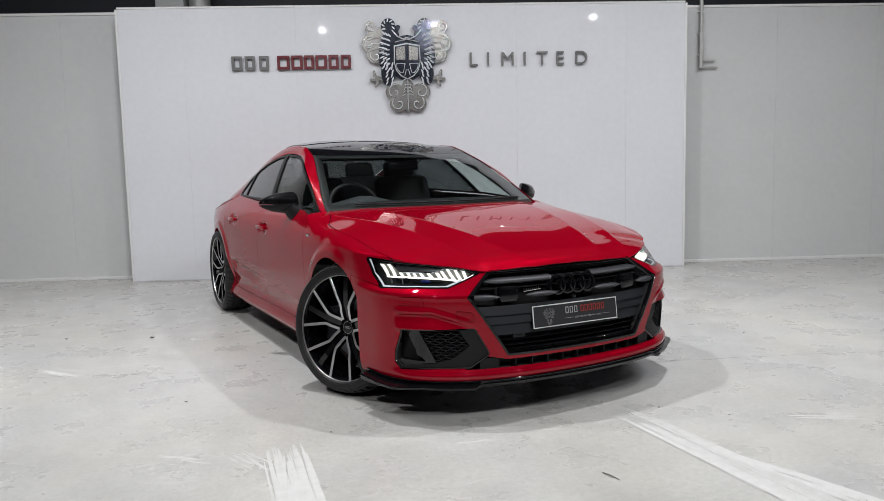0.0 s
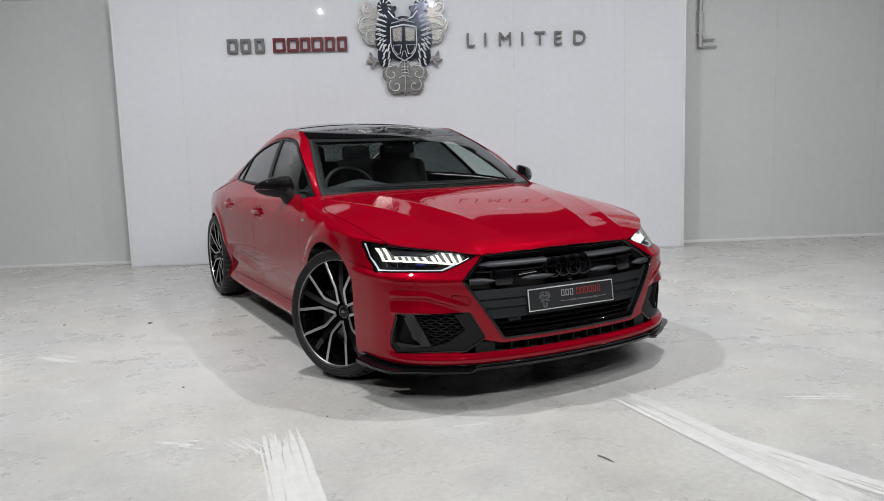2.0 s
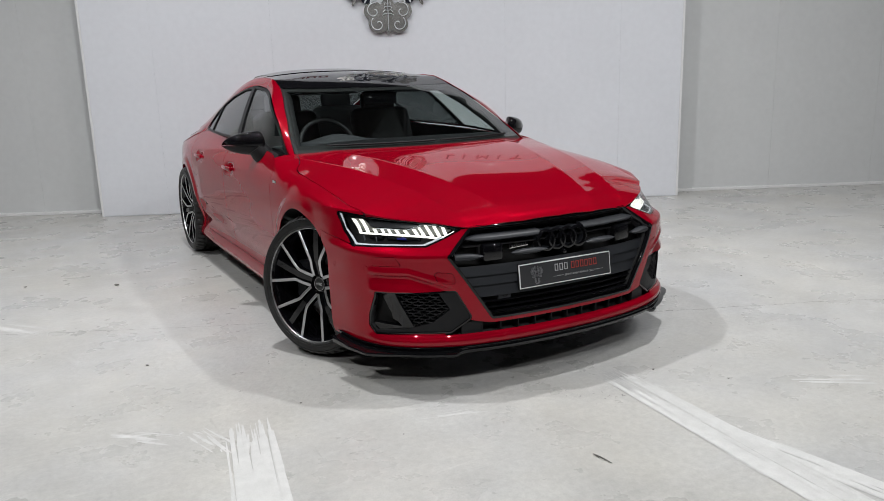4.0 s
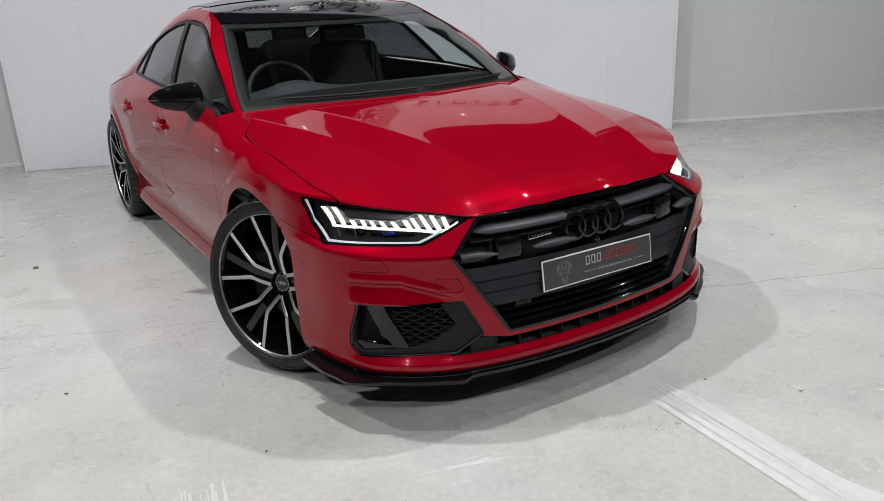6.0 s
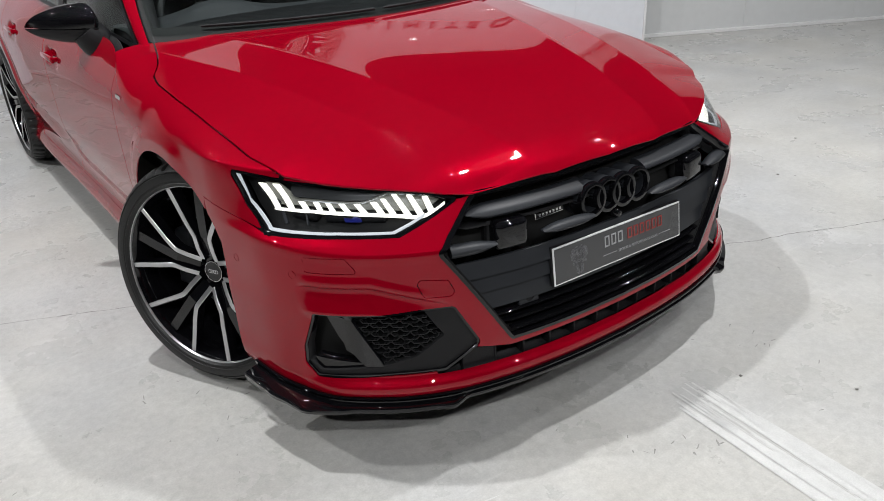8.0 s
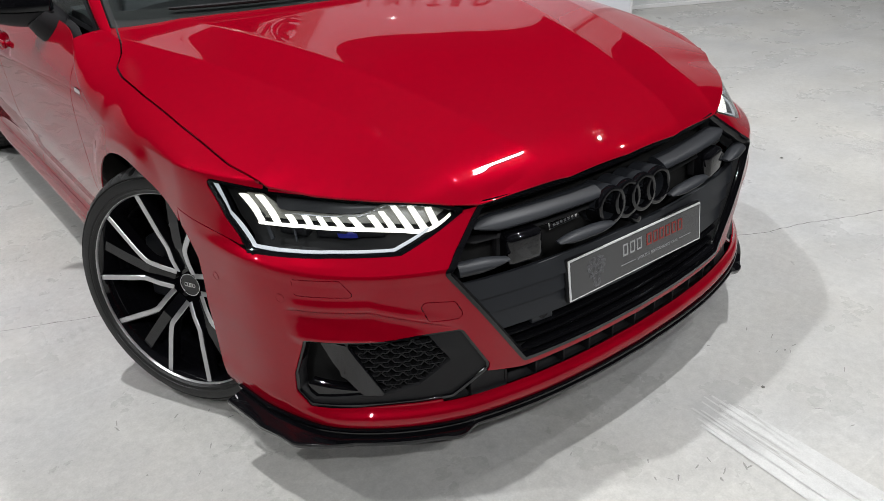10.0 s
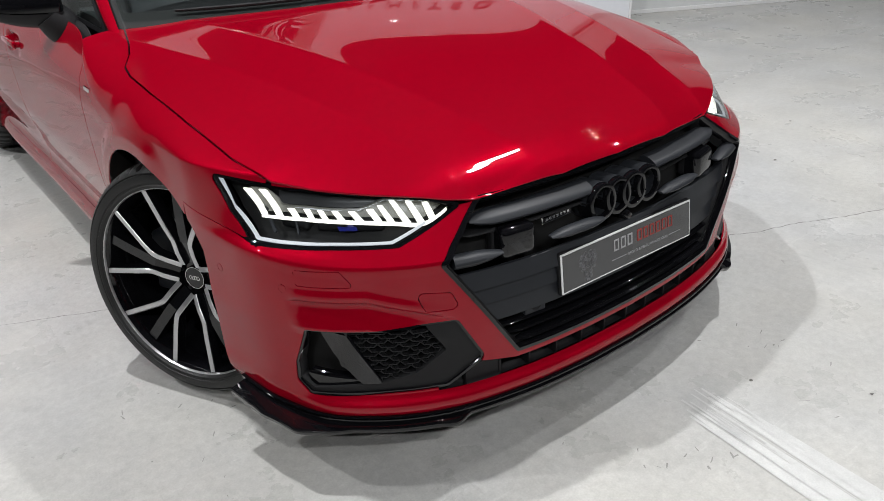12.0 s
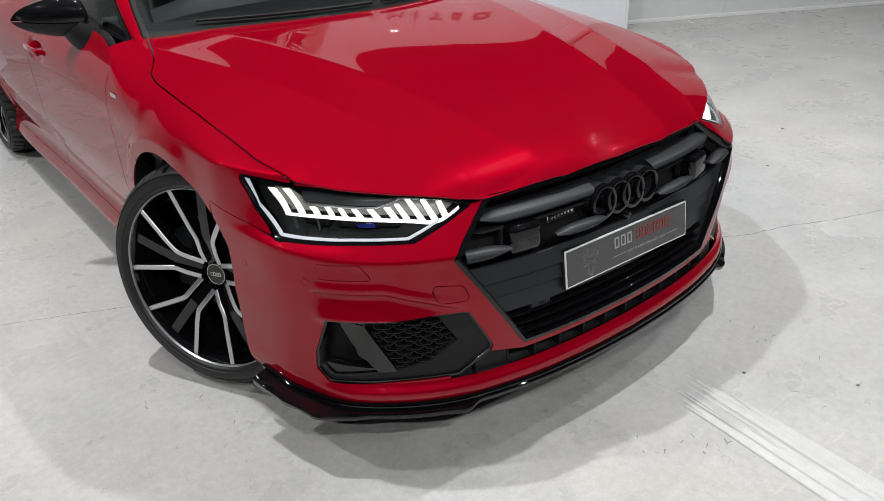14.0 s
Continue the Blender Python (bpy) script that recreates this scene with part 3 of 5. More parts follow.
edge_u = spline([(-0.80, 0.40), (-0.738, 0.455), (-0.711, 0.512), (-0.67, 0.586), (-0.621, 0.654), (-0.563, 0.717), (-0.506, 0.762), (-0.46, 0.812), (-0.33, 0.845), (-0.12, 0.862), (0.1, 0.868), (0.34, 0.864), (0.5, 0.835), (0.62, 0.79), (0.7, 0.77)])
edge_z = spline([(-0.80, 0.708), (-0.738, 0.704), (-0.711, 0.716), (-0.67, 0.734), (-0.621, 0.744), (-0.563, 0.752), (-0.506, 0.759), (-0.46, 0.770), (-0.33, 0.797), (-0.12, 0.842), (0.1, 0.872), (0.34, 0.897), (0.5, 0.925), (0.62, 0.95), (0.7, 0.96)])


def bonnet(u, y):
    """Height field of the bonnet; u runs across from the middle."""
    u, y = np.asarray(u, float), np.asarray(y, float)
    nose = -0.80 + 0.32 * np.clip(np.abs(u), 0, 0.45) ** 2     # the front edge draws back from the middle
    yy = y - 0.32 * np.clip(np.abs(u), 0, 0.45) ** 2 * ease(y, -0.3, -0.8)
    eu = np.maximum(edge_u(y), 0.46)
    t = np.clip(np.abs(u) / eu, 0, 1.1)
    zc, ze = mid_z(yy), edge_z(y)
    z = zc + (ze - zc) * (0.35 * t**2 + 0.65 * t**4)
    fade, calm = ease(y, -0.84, -0.68), ease(y, 0.75, 0.2)
    for k, h, w in ((fold_1(y), 0.009 * calm, 0.10), (fold_2(y), 0.0085, 0.09)):
        z = z + fade * h * np.exp(-np.sqrt((np.abs(u) - k) ** 2 + 0.0018**2) / w)
    return u, y, z


fold_1 = lambda y: 0.235 + 0.26 * (y + 0.79)      # inner fold
fold_2 = lambda y: 0.455 + 0.265 * (y + 0.735)    # outer fold


def bonnet_grid(a, y):
    """The same height field on lines that run along the folds; a from -3 to 3."""
    n = np.abs(a)
    u = np.where(n < 1, n * fold_1(y), np.where(n < 2, fold_1(y) + (n - 1) * (fold_2(y) - fold_1(y)), fold_2(y) + (n - 2) * (0.90 - fold_2(y))))
    return bonnet(np.sign(a) * u, y)


EDGE = [(-0.738, 0.452), (-0.713, 0.512), (-0.693, 0.548), (-0.672, 0.586), (-0.648, 0.621), (-0.623, 0.654), (-0.594, 0.687), (-0.565, 0.717), (-0.537, 0.741), (-0.506, 0.764), (-0.480, 0.790), (-0.455, 0.814), (-0.33, 0.842), (-0.12, 0.860), (0.1, 0.866), (0.26, 0.864), (0.33, 0.852), (0.40, 0.812), (0.46, 0.790), (0.605, 0.752)]
_half = [(0.2, -0.782)] + [(u, y) for y, u in EDGE] + [(0.5, 0.50), (0.25, 0.43)]
bonnet_plan = region([(0, -0.79)] + _half + [(0, 0.405)] + [(-u, y) for u, y in _half[::-1]], 0.0)
_fold = np.concatenate([V(0, 1, 26), V(1, 2, 26)[1:], V(2, 3, 50)[1:]])
shell("bonnet", sheet(bonnet_grid, np.concatenate([-_fold[:0:-1], _fold]), np.concatenate([V(-0.81, -0.44, 80), V(-0.44, 0.65, 80)[1:]]), lambda a, b, x, y, z: bonnet_plan(x, y), 0.006), PAINT, car)


def root_u(y):
    return np.interp(y, [p[0] for p in EDGE], [p[1] for p in EDGE])


def root_z(y):
    return bonnet(root_u(y), y)[2]


def wing_top(s, b):
    """From the side skin's top line up and in to the bonnet's edge."""
    s, b = np.asarray(s, float), np.asarray(b, float)
    x0, y0, z0 = belt(s, ztop(s))
    y = y0
    x1, z1 = root_u(y) + 0.0055, root_z(y) - 0.0015
    xa, ya, za = belt(s, ztop(s) - 0.01)
    rise = (z1 - z0) * 1.15
    cx, cz = x0 + (x0 - xa) / 0.01 * rise * 0.5, z0 + rise * 0.62
    return (1 - b) ** 2 * x0 + 2 * b * (1 - b) * cx + b**2 * x1, y, (1 - b) ** 2 * z0 + 2 * b * (1 - b) * cz + b**2 * z1


both("wing_top", sheet(wing_top, V(s_at_y(-0.45), s_at_y(0.62), 60), V(0, 1, 16), lambda s, b, x, y, z: -(lamp_hole(s, ztop(s)) + 0.03 * b - 0.001), 0.003), PAINT, car)

# ---- greenhouse ----
roof_z = spline([(0.28, 0.918), (0.37, 0.967), (0.55, 1.062), (0.69, 1.134), (0.79, 1.182), (0.906, 1.236), (1.07, 1.295), (1.2, 1.335), (1.45, 1.390), (1.8, 1.428), (2.1, 1.428), (2.5, 1.378), (3.0, 1.248), (3.5, 1.088), (3.85, 0.99), (4.02, 0.955)])


rail_top = spline([(1.0, 1.27), (1.2, 1.315), (1.356, 1.36), (1.554, 1.382), (1.881, 1.386), (2.276, 1.338), (2.75, 1.222), (3.34, 1.050), (3.79, 0.940), (4.05, 0.89)])


def top_skin(u, y):
    """Windscreen, roof and rear glass in one sweep."""
    u, y = np.asarray(u, float), np.asarray(y, float)
    bow = 0.40 * u**2 * (1 - ease(y, 0.9, 2.2)) - 0.30 * u**2 * ease(y, 2.4, 3.4)
    zc = roof_z(y - bow)
    edge = np.minimum(zc, rail_top(y))
    return u, y, zc + (edge - zc) * np.clip(np.abs(u) / glass_u(y), 0, 1.05) ** 2.6 * ease(y, 1.15, 1.5)


glass_u = spline([(0.3, 0.82), (0.6, 0.768), (0.76, 0.737), (0.88, 0.705), (0.97, 0.685), (1.07, 0.658), (1.21, 0.622), (1.35, 0.602), (1.6, 0.588), (2.2, 0.585), (2.8, 0.60), (3.4, 0.63), (4.0, 0.66)])
sill_z = lambda y: ztop(np.array([s_at_y(v) for v in np.ravel(y)])).reshape(np.shape(y)) if np.ndim(y) else float(ztop(s_at_y(y)))
side_u = spline([(0.4, 0.77), (0.62, 0.79), (0.78, 0.806), (1.0, 0.838), (1.4, 0.868), (2.0, 0.868), (2.4, 0.85), (2.8, 0.82), (3.2, 0.79)])


def side_glass(y, z):
    """The leaning plane of the side windows."""
    h = np.clip(np.asarray(z, float) - 0.96, -0.1, 0.5)
    return side_u(y) - (0.55 - 0.17 * ease(y, 1.5, 0.9)) * h - 0.30 * h**2, np.asarray(y, float), np.asarray(z, float)


WIN_TOP = [(0.50, 0.90), (0.65, 0.960), (0.755, 1.022), (0.905, 1.118), (1.055, 1.194), (1.265, 1.270), (1.48, 1.314), (1.74, 1.331), (1.985, 1.315), (2.20, 1.272), (2.36, 1.217), (2.48, 1.147), (2.55, 1.075), (2.575, 1.035)]
win_top = spline(WIN_TOP + [(2.7, 0.99), (3.1, 0.95), (3.6, 0.925)])
windows = region([(0.60, 0.925)] + WIN_TOP[1:] + [(2.56, 1.016), (2.4, 1.010), (2.0, 1.003), (1.4, 0.991), (1.0, 0.970), (0.66, 0.936)], 0.004)


def rail(y, b):
    """The painted arch from the windscreen pillar over the windows to the tail."""
    y, b = np.asarray(y, float), np.asarray(b, float)
    x0, _, z0 = top_skin(glass_u(y) + 0.006, y)
    x1, _, z1 = side_glass(y, win_top(y) + 0.004)
    low = ease(y, 2.56, 2.74)
    z1 = z1 * (1 - low) + ztop(s_at_y(y)) * low
    x1 = x1 * (1 - low) + (belt(s_at_y(y), ztop(s_at_y(y)))[0]) * low
    cx, cz = (x0 + x1) / 2 + 0.014 * (1 - low), (z0 + z1) / 2 - 0.004 * ease(y, 0.6, 1.2) - 0.09 * ease(y, 2.85, 3.4)
    return (1 - b) ** 2 * x0 + 2 * b * (1 - b) * cx + b**2 * x1, y + 0 * b, (1 - b) ** 2 * z0 + 2 * b * (1 - b) * cz + b**2 * z1


both("roof_rail", sheet(rail, V(0.46, 3.6, 110), V(0, 1, 14), None, 0.004), PAINT, car)
inner = lambda a, b, x, y, z: np.abs(x) - glass_u(y)
screen_low = lambda u: 0.365 + 0.40 * np.asarray(u, float) ** 2
screen_top = lambda u: 1.12 + 0.39 * np.asarray(u, float) ** 2
US = V(-0.8, 0.8, 120)
shell("windscreen", sheet(top_skin, US, V(0.30, 1.4, 60), lambda a, b, x, y, z: np.maximum(np.maximum(inner(a, b, x, y, z) + 0.012, screen_low(x) + 0.02 - y), y - screen_top(x)), 0), WINDSCREEN, car)
shell("roof_panel", sheet(top_skin, US, V(1.05, 2.7, 80), lambda a, b, x, y, z: np.maximum(np.maximum(inner(a, b, x, y, z), screen_top(x) + 0.003 - y), y - 2.55), 0.004), ROOF_BLACK, car, "gloss black panoramic roof")
shell("rear_window", sheet(top_skin, US, V(2.5, 3.75, 50), lambda a, b, x, y, z: np.maximum(np.maximum(inner(a, b, x, y, z), 2.553 - y), y - 3.6), 0), PRIVACY, car)
shell("tailgate", sheet(top_skin, US, V(3.5, 4.04, 30), lambda a, b, x, y, z: np.maximum(inner(a, b, x, y, z), 3.603 - y), 0.004), PAINT, car)
# black border printed on the windscreen
shell("screen_border", sheet(lambda u, y: (lambda p: (p[0], p[1], p[2] - 0.006))(top_skin(u, y)), US, V(0.30, 1.4, 110), lambda a, b, x, y, z: np.maximum(np.maximum(np.maximum(inner(a, b, x, y, z) + 0.0, screen_low(x) - y), y - screen_top(x)), -np.maximum(np.maximum(inner(a, b, x, y, z) + 0.026, screen_low(x) + 0.07 - y), y - screen_top(x) + 0.055)), 0.003), DEEP_BLACK, car)
pillar_b = lambda z: 1.535 + 0.92 * (z - 1.06)
pillar_c = lambda z: 2.33 + 0.33 * (z - 1.03)
both("side_window", sheet(side_glass, V(0.5, 2.8, 100), V(0.93, 1.34, 50), lambda a, b, x, y, z: np.maximum(windows(y, z) + 0.010, y - pillar_b(z)), 0, True), SIDE_GLASS, car)
both("rear_side_window", sheet(side_glass, V(1.5, 2.8, 80), V(0.93, 1.34, 50), lambda a, b, x, y, z: np.maximum(windows(y, z) + 0.010, pillar_b(z) + 0.004 - y), 0, True), PRIVACY, car)
lifted = lambda y, z: (lambda p: (p[0] + 0.002, p[1], p[2]))(side_glass(y, z))
both("window_trim", sheet(lifted, V(0.5, 2.85, 150), V(0.92, 1.35, 70), lambda a, b, x, y, z: np.maximum(windows(y, z), np.minimum(-(windows(y, z) + 0.013), np.minimum(np.abs(y - pillar_b(z)) - 0.034, np.abs(y - pillar_c(z)) - 0.011))), 0.006, True), TRIM_BLACK, car)


# ---- nose: grille, lamps, intakes, splitter ----
def nose(sg, z, lift=0.0):
    """The front skin over both sides; sg is the signed distance along the outline."""
    u, y, zz = belt(np.abs(sg), z, lift)
    return np.where(np.asarray(sg) < 0, -u, u), y, zz


def at_lift(lift):
    return lambda s, z: belt(s, z, lift)


def nose_at(lift):
    return lambda s, z: nose(s, z, lift)


S_G = s_of(0.62, -0.77)
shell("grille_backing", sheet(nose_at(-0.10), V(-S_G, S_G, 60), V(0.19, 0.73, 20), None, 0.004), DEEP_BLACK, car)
grille_part = shell("grille", sheet(nose_at(0.004), V(-S_G, S_G, 220), V(0.29, 0.72, 130), lambda s, z, x, y, zz: np.maximum(grille(x, zz) - 0.001, -(grille(x, zz) + 0.008)), 0.03), GLOSS_BLACK, car, "gloss black grille frame")
shell("inner_frame", sheet(nose_at(-0.018), V(-S_G, S_G, 220), V(0.29, 0.72, 130), lambda s, z, x, y, zz: np.maximum(grille(x, zz) + 0.008, -(grille(x, zz) + 0.018)), 0.04), MATT_BLACK, grille_part)


def slat(name, s0, s1, z_mid, high, deep, lift, mat, blunt=(0.04, 0.04), tilt=0.0):
    """A rounded bar along the nose from s0 to s1, drawn out to a point at its ends."""
    bm = bmesh.new()
    steps, rings = max(8, int(abs(s1 - s0) / 0.02)), []
    for i in range(steps + 1):
        s = s0 + (s1 - s0) * i / steps
        near = min(1.0, (s - s0) / blunt[0] + 0.12 if blunt[0] else 1, (s1 - s) / blunt[1] + 0.12 if blunt[1] else 1)
        k = math.sin(math.pi / 2 * near)
        ring = []
        for a in range(12):
            c, n = math.cos(2 * math.pi * a / 12), math.sin(2 * math.pi * a / 12)
            p = [float(v) for v in nose(s, z_mid + n * abs(n) ** 0.2 * high / 2 * k + tilt * abs(s), lift + c * deep / 2 * (0.4 + 0.6 * k))]
            ring.append(bm.verts.new(p))
        rings.append(ring)
    for r0, r1 in zip(rings, rings[1:]):
        for a in range(12):
            bm.faces.new((r0[a], r0[(a + 1) % 12], r1[(a + 1) % 12], r1[a]))
    bm.faces.new(rings[0][::-1]), bm.faces.new(rings[-1])
    return part(name, bm, mat, grille_part, smooth=50)


for sg in (-1, 1):
    a, b = sorted((sg * 0.125, sg * 0.50))
    slat("slat", a, b, 0.662, 0.030, 0.05, -0.022, SATIN_GREY, (0.0, 0.08) if sg > 0 else (0.08, 0.0))
    a, b = sorted((sg * 0.115, sg * 0.295))
    slat("slat", a, b, 0.592, 0.026, 0.04, -0.022, SATIN_GREY, (0.07, 0.07))
    a, b = sorted((sg * 0.435, sg * 0.565))
    slat("slat", a, b, 0.592, 0.032, 0.045, -0.024, SATIN_GREY, (0.09, 0) if sg > 0 else (0, 0.09))
    a, b = sorted((sg * 0.02, sg * 0.52))
    slat("rear_slat", a, b, 0.628, 0.012, 0.03, -0.06, MATT_BLACK, (0.02, 0.02))
for z0 in (0.352, 0.335):
    slat("lower_slat", -0.415 + (0.352 - z0), 0.415 - (0.352 - z0), z0 + 0.005, 0.012, 0.03, -0.03 + (0.352 - z0), GLOSS_BLACK, (0.01, 0.01))
slat("lower_slat", -0.45, 0.45, 0.383, 0.012, 0.03, -0.035, GLOSS_BLACK, (0.01, 0.01))

# closed louvre strips behind the number plate
for z0, z1, half in ((0.505, 0.548, 0.60), (0.462, 0.502, 0.60), (0.408, 0.459, 0.60)):
    shell("louvre", sheet(lambda s, z, z0=z0, z1=z1: nose(s, z, -0.034 + 0.012 * (z1 - z) / (z1 - z0)), V(-S_G, S_G, 120), V(z0, z1, 8), lambda s, z, x, y, zz: grille(x, zz) + 0.02, 0.02), SATIN_GREY, grille_part)

for sg in (-1, 1):
    u = 0.368 * sg
    _, y, _ = nose(u, 0.61)
    bm = bmesh.new()
    box(bm, (0.100, 0.06, 0.080), pose(u, float(y) + 0.058, 0.598, -4, 0, sg * 10), 0.018, 4)
    sensor = part("radar_sensor", bm, GLOSS_BLACK, grille_part, "gloss black sensor block", smooth=40)
    bm = bmesh.new()
    box(bm, (0.108, 0.03, 0.07), pose(u, float(y) + 0.080, 0.600, -4, 0, sg * 10), 0.008)
    part("sensor_bracket", bm, MATT_BLACK, sensor)


def ring_badge():
    """Four plain interlocking rings, deep like short tubes."""
    for k in range(4):
        bm = bmesh.new()
        prof = [(0.0505, -0.03), (0.0505, 0.009), (0.0488, 0.0135), (0.0460, 0.015), (0.0395, 0.015), (0.0372, 0.011), (0.0362, -0.03)]
        lathe(bm, prof, 48, pose(-0.099 + 0.0612 * k, -0.816 + 0.0012 * (k % 2), 0.622, 90 - 6), closed=True)
        part("ring", bm, GLOSS_BLACK, grille_part, "gloss black ring", smooth=40)
        bm = bmesh.new()
        lathe(bm, [(0.0505, -0.060), (0.0505, 0.004), (0.0360, 0.004), (0.0360, -0.060)], 40, pose(-0.099 + 0.0612 * k, -0.811, 0.622, 90 - 6), closed=True)
        part("ring_sleeve", bm, SATIN_GREY, grille_part, smooth=40)
    bm = bmesh.new()
    lathe(bm, [(0, 0.03), (0.008, 0.028), (0.013, 0.02), (0.016, 0.0), (0.02, -0.03)], 24, pose(-0.006, -0.815, 0.562, 90))
    part("front_camera", bm, GLOSS_BLACK, grille_part, smooth=40)


ring_badge()

bm = bmesh.new()
box(bm, (0.098, 0.006, 0.021), pose(-0.222, -0.782, 0.612, -10, -4, -5), 0.003)
badge = part("badge_bar", bm, CHROME, grille_part, "small chrome-rimmed badge bar")
bm = bmesh.new()
box(bm, (0.092, 0.004, 0.0155), pose(-0.2223, -0.7848, 0.6125, -10, -4, -5), 0.002)
part("badge_face", bm, GLOSS_BLACK, badge)
for k in range(7):
    bm = bmesh.new()
    box(bm, (0.0068, 0.002, 0.0075), pose(-0.2226 + 0.0115 * (k - 3), -0.787 - 0.0010 * (k - 3), 0.613 + 0.0008 * (k - 3), -10, -4, -5), 0.0006)
    part("badge_mark", bm, CHROME, badge)

bm = bmesh.new()
lathe(bm, [(0, 0.003), (0.010, 0.003), (0.011, 0.001), (0.015, 0.002), (0.016, -0.02)], 24, pose(-0.322, -0.818, 0.408, 84, 0, -8))
part("parking_sensor", bm, MATT_BLACK, grille_part, smooth=40)
bm = bmesh.new()
box(bm, (0.064, 0.02, 0.046), pose(-0.322, -0.808, 0.408, -6, 0, -8), 0.004)
part("sensor_pad", bm, SATIN_GREY, grille_part)


def plate_frame(bm, m, w=0.019, h=0.032, stroke=0.0042):
    """A plain hollow mark printed on the plate."""
    for x in (-1, 1):
        box(bm, (stroke, h, 0.001), m @ pose(x * (w - stroke) / 2, 0, 0))
        box(bm, (w - 2 * stroke, stroke, 0.001), m @ pose(0, x * (h - stroke) / 2, 0))


def number_plate():
    at = pose(-0.006, -0.851, 0.479, 82.5, 0, -1.5)
    bm = bmesh.new()
    box(bm, (0.518, 0.115, 0.012), at @ pose(0, 0, -0.008), 0.004)
    plate = part("number_plate", bm, MATT_BLACK, car, "dark grey show plate with a white rim")
    bm = bmesh.new()
    box(bm, (0.513, 0.109, 0.004), at, 0.0018)
    part("plate_rim", bm, WHITE, plate)
    bm = bmesh.new()
    box(bm, (0.503, 0.099, 0.002), at @ pose(0, 0, 0.0022), 0.0008)
    part("plate_face", bm, PLATE_GREY, plate)
    for k in range(3):
        bm = bmesh.new()
        plate_frame(bm, at @ pose(-0.055 + 0.0265 * k, 0.018, 0.0036))
        part("plate_mark", bm, PRINT_GREY, plate)
    for k in range(6):
        bm = bmesh.new()
        plate_frame(bm, at @ pose(0.037 + 0.0255 * k, 0.018, 0.0036))
        part("plate_mark", bm, PRINT_RED, plate)
    lettering("plate_words", "SPORTS & PERFORMANCE CARS", 0.0115, 0.0006, PRINT_GREY, plate, at @ pose(-0.010, -0.026, 0.0036))
    for x0, w in ((-0.045, 0.056), (0.185, 0.05)):
        bm = bmesh.new()
        box(bm, (w, 0.0015, 0.0008), at @ pose(x0, -0.021, 0.0036))
        part("plate_rule", bm, PRINT_GREY, plate)
    for sg in (-1, 1):
        for x, y, r in ((0.009, 0.031, 0.007), (0.022, 0.027, 0.006), (0.028, 0.017, 0.0055), (0.027, 0.007, 0.005), (0.020, 0.016, 0.0065), (0.019, 0.002, 0.006), (0.022, -0.010, 0.004), (0.008, 0.018, 0.005), (0.013, -0.008, 0.005), (0.009, -0.021, 0.0055), (0.008, -0.032, 0.006), (0.004, -0.040, 0.004)):
            for k in (1.0, 0.5):
                bm = bmesh.new()
                lathe(bm, [(r * k, 0), (r * k, 0.0006), (r * k - 0.0011, 0.0006), (r * k - 0.0011, 0)], 16, at @ pose(-0.163 + sg * x, y, 0.0034), closed=True)
                part("plate_scroll", bm, PRINT_DIM, plate)
    for w in (0.010, 0.0065):
        bm = bmesh.new()
        lathe(bm, [(w, 0), (w, 0.0006), (w - 0.0011, 0.0006), (w - 0.0011, 0)], 18, at @ pose(-0.163, 0.004, 0.0034) @ Matrix.Diagonal((1, 1.3, 1, 1)), closed=True)
        part("plate_scroll", bm, PRINT_DIM, plate)


number_plate()

# lower slot
shell("slot_backing", sheet(nose_at(-0.05), V(-0.68, 0.68, 70), V(0.23, 0.33, 8), None, 0.004), MATT_BLACK, car)
for k in range(-5, 6):
    s = k * 0.088
    bm = bmesh.new()
    x, y, z = (float(v) for v in nose(s, 0.27))
    box(bm, (0.006, 0.04, 0.05), pose(x, y + 0.03, z, 0, 0, s * 20), 0.001)
    part("slot_rib", bm, MATT_BLACK, car)
for sg in (-1, 1):
    shell("slot_cover", sheet(nose_at(-0.012), V(*sorted((sg * 0.445, sg * 0.54)), 12), V(0.250, 0.304, 6), None, 0.02), MATT_BLACK, car)

# corner intakes
FOG_S = V(0.46, 1.0, 150)
fog_open = region([(0.648, 0.463), (0.928, 0.446), (0.965, 0.337), (0.968, 0.288), (0.93, 0.262), (0.75, 0.284), (0.668, 0.304), (0.584, 0.366)], 0.01)
surrounds = both("intake_surround", sheet(at_lift(-0.010), FOG_S, V(0.235, 0.47, 90), lambda s, z, x, y, zz: np.maximum(fog_hole(s, z) - 0.002, -(fog_open(s, z) + 0.004)), 0.03), MATT_BLACK, car, "matt black intake surround")
both("intake_rim", sheet(at_lift(-0.004), FOG_S, V(0.235, 0.47, 110), lambda s, z, x, y, zz: np.maximum(fog_hole(s, z) - 0.001, -(fog_hole(s, z) + 0.006)), 0.03), GLOSS_BLACK, car)
both("intake_backing", sheet(at_lift(-0.075), V(0.45, 1.02, 40), V(0.23, 0.47, 14), None, 0.004), DEEP_BLACK, car)
vane = region([(0.912, 0.436), (0.843, 0.456), (0.752, 0.290), (0.800, 0.290), (0.872, 0.370)], 0.003)
both("intake_vane", sheet(lambda s, z: belt(s, z, -0.004 - 0.03 * ease(s, 0.80, 0.92)), V(0.74, 0.93, 60), V(0.28, 0.46, 50), lambda s, z, x, y, zz: vane(s, z), 0.012), GLOSS_BLACK, car, "gloss black intake vane")
foot = region([(0.952, 0.300), (0.76, 0.288), (0.79, 0.272), (0.94, 0.262)], 0.004)
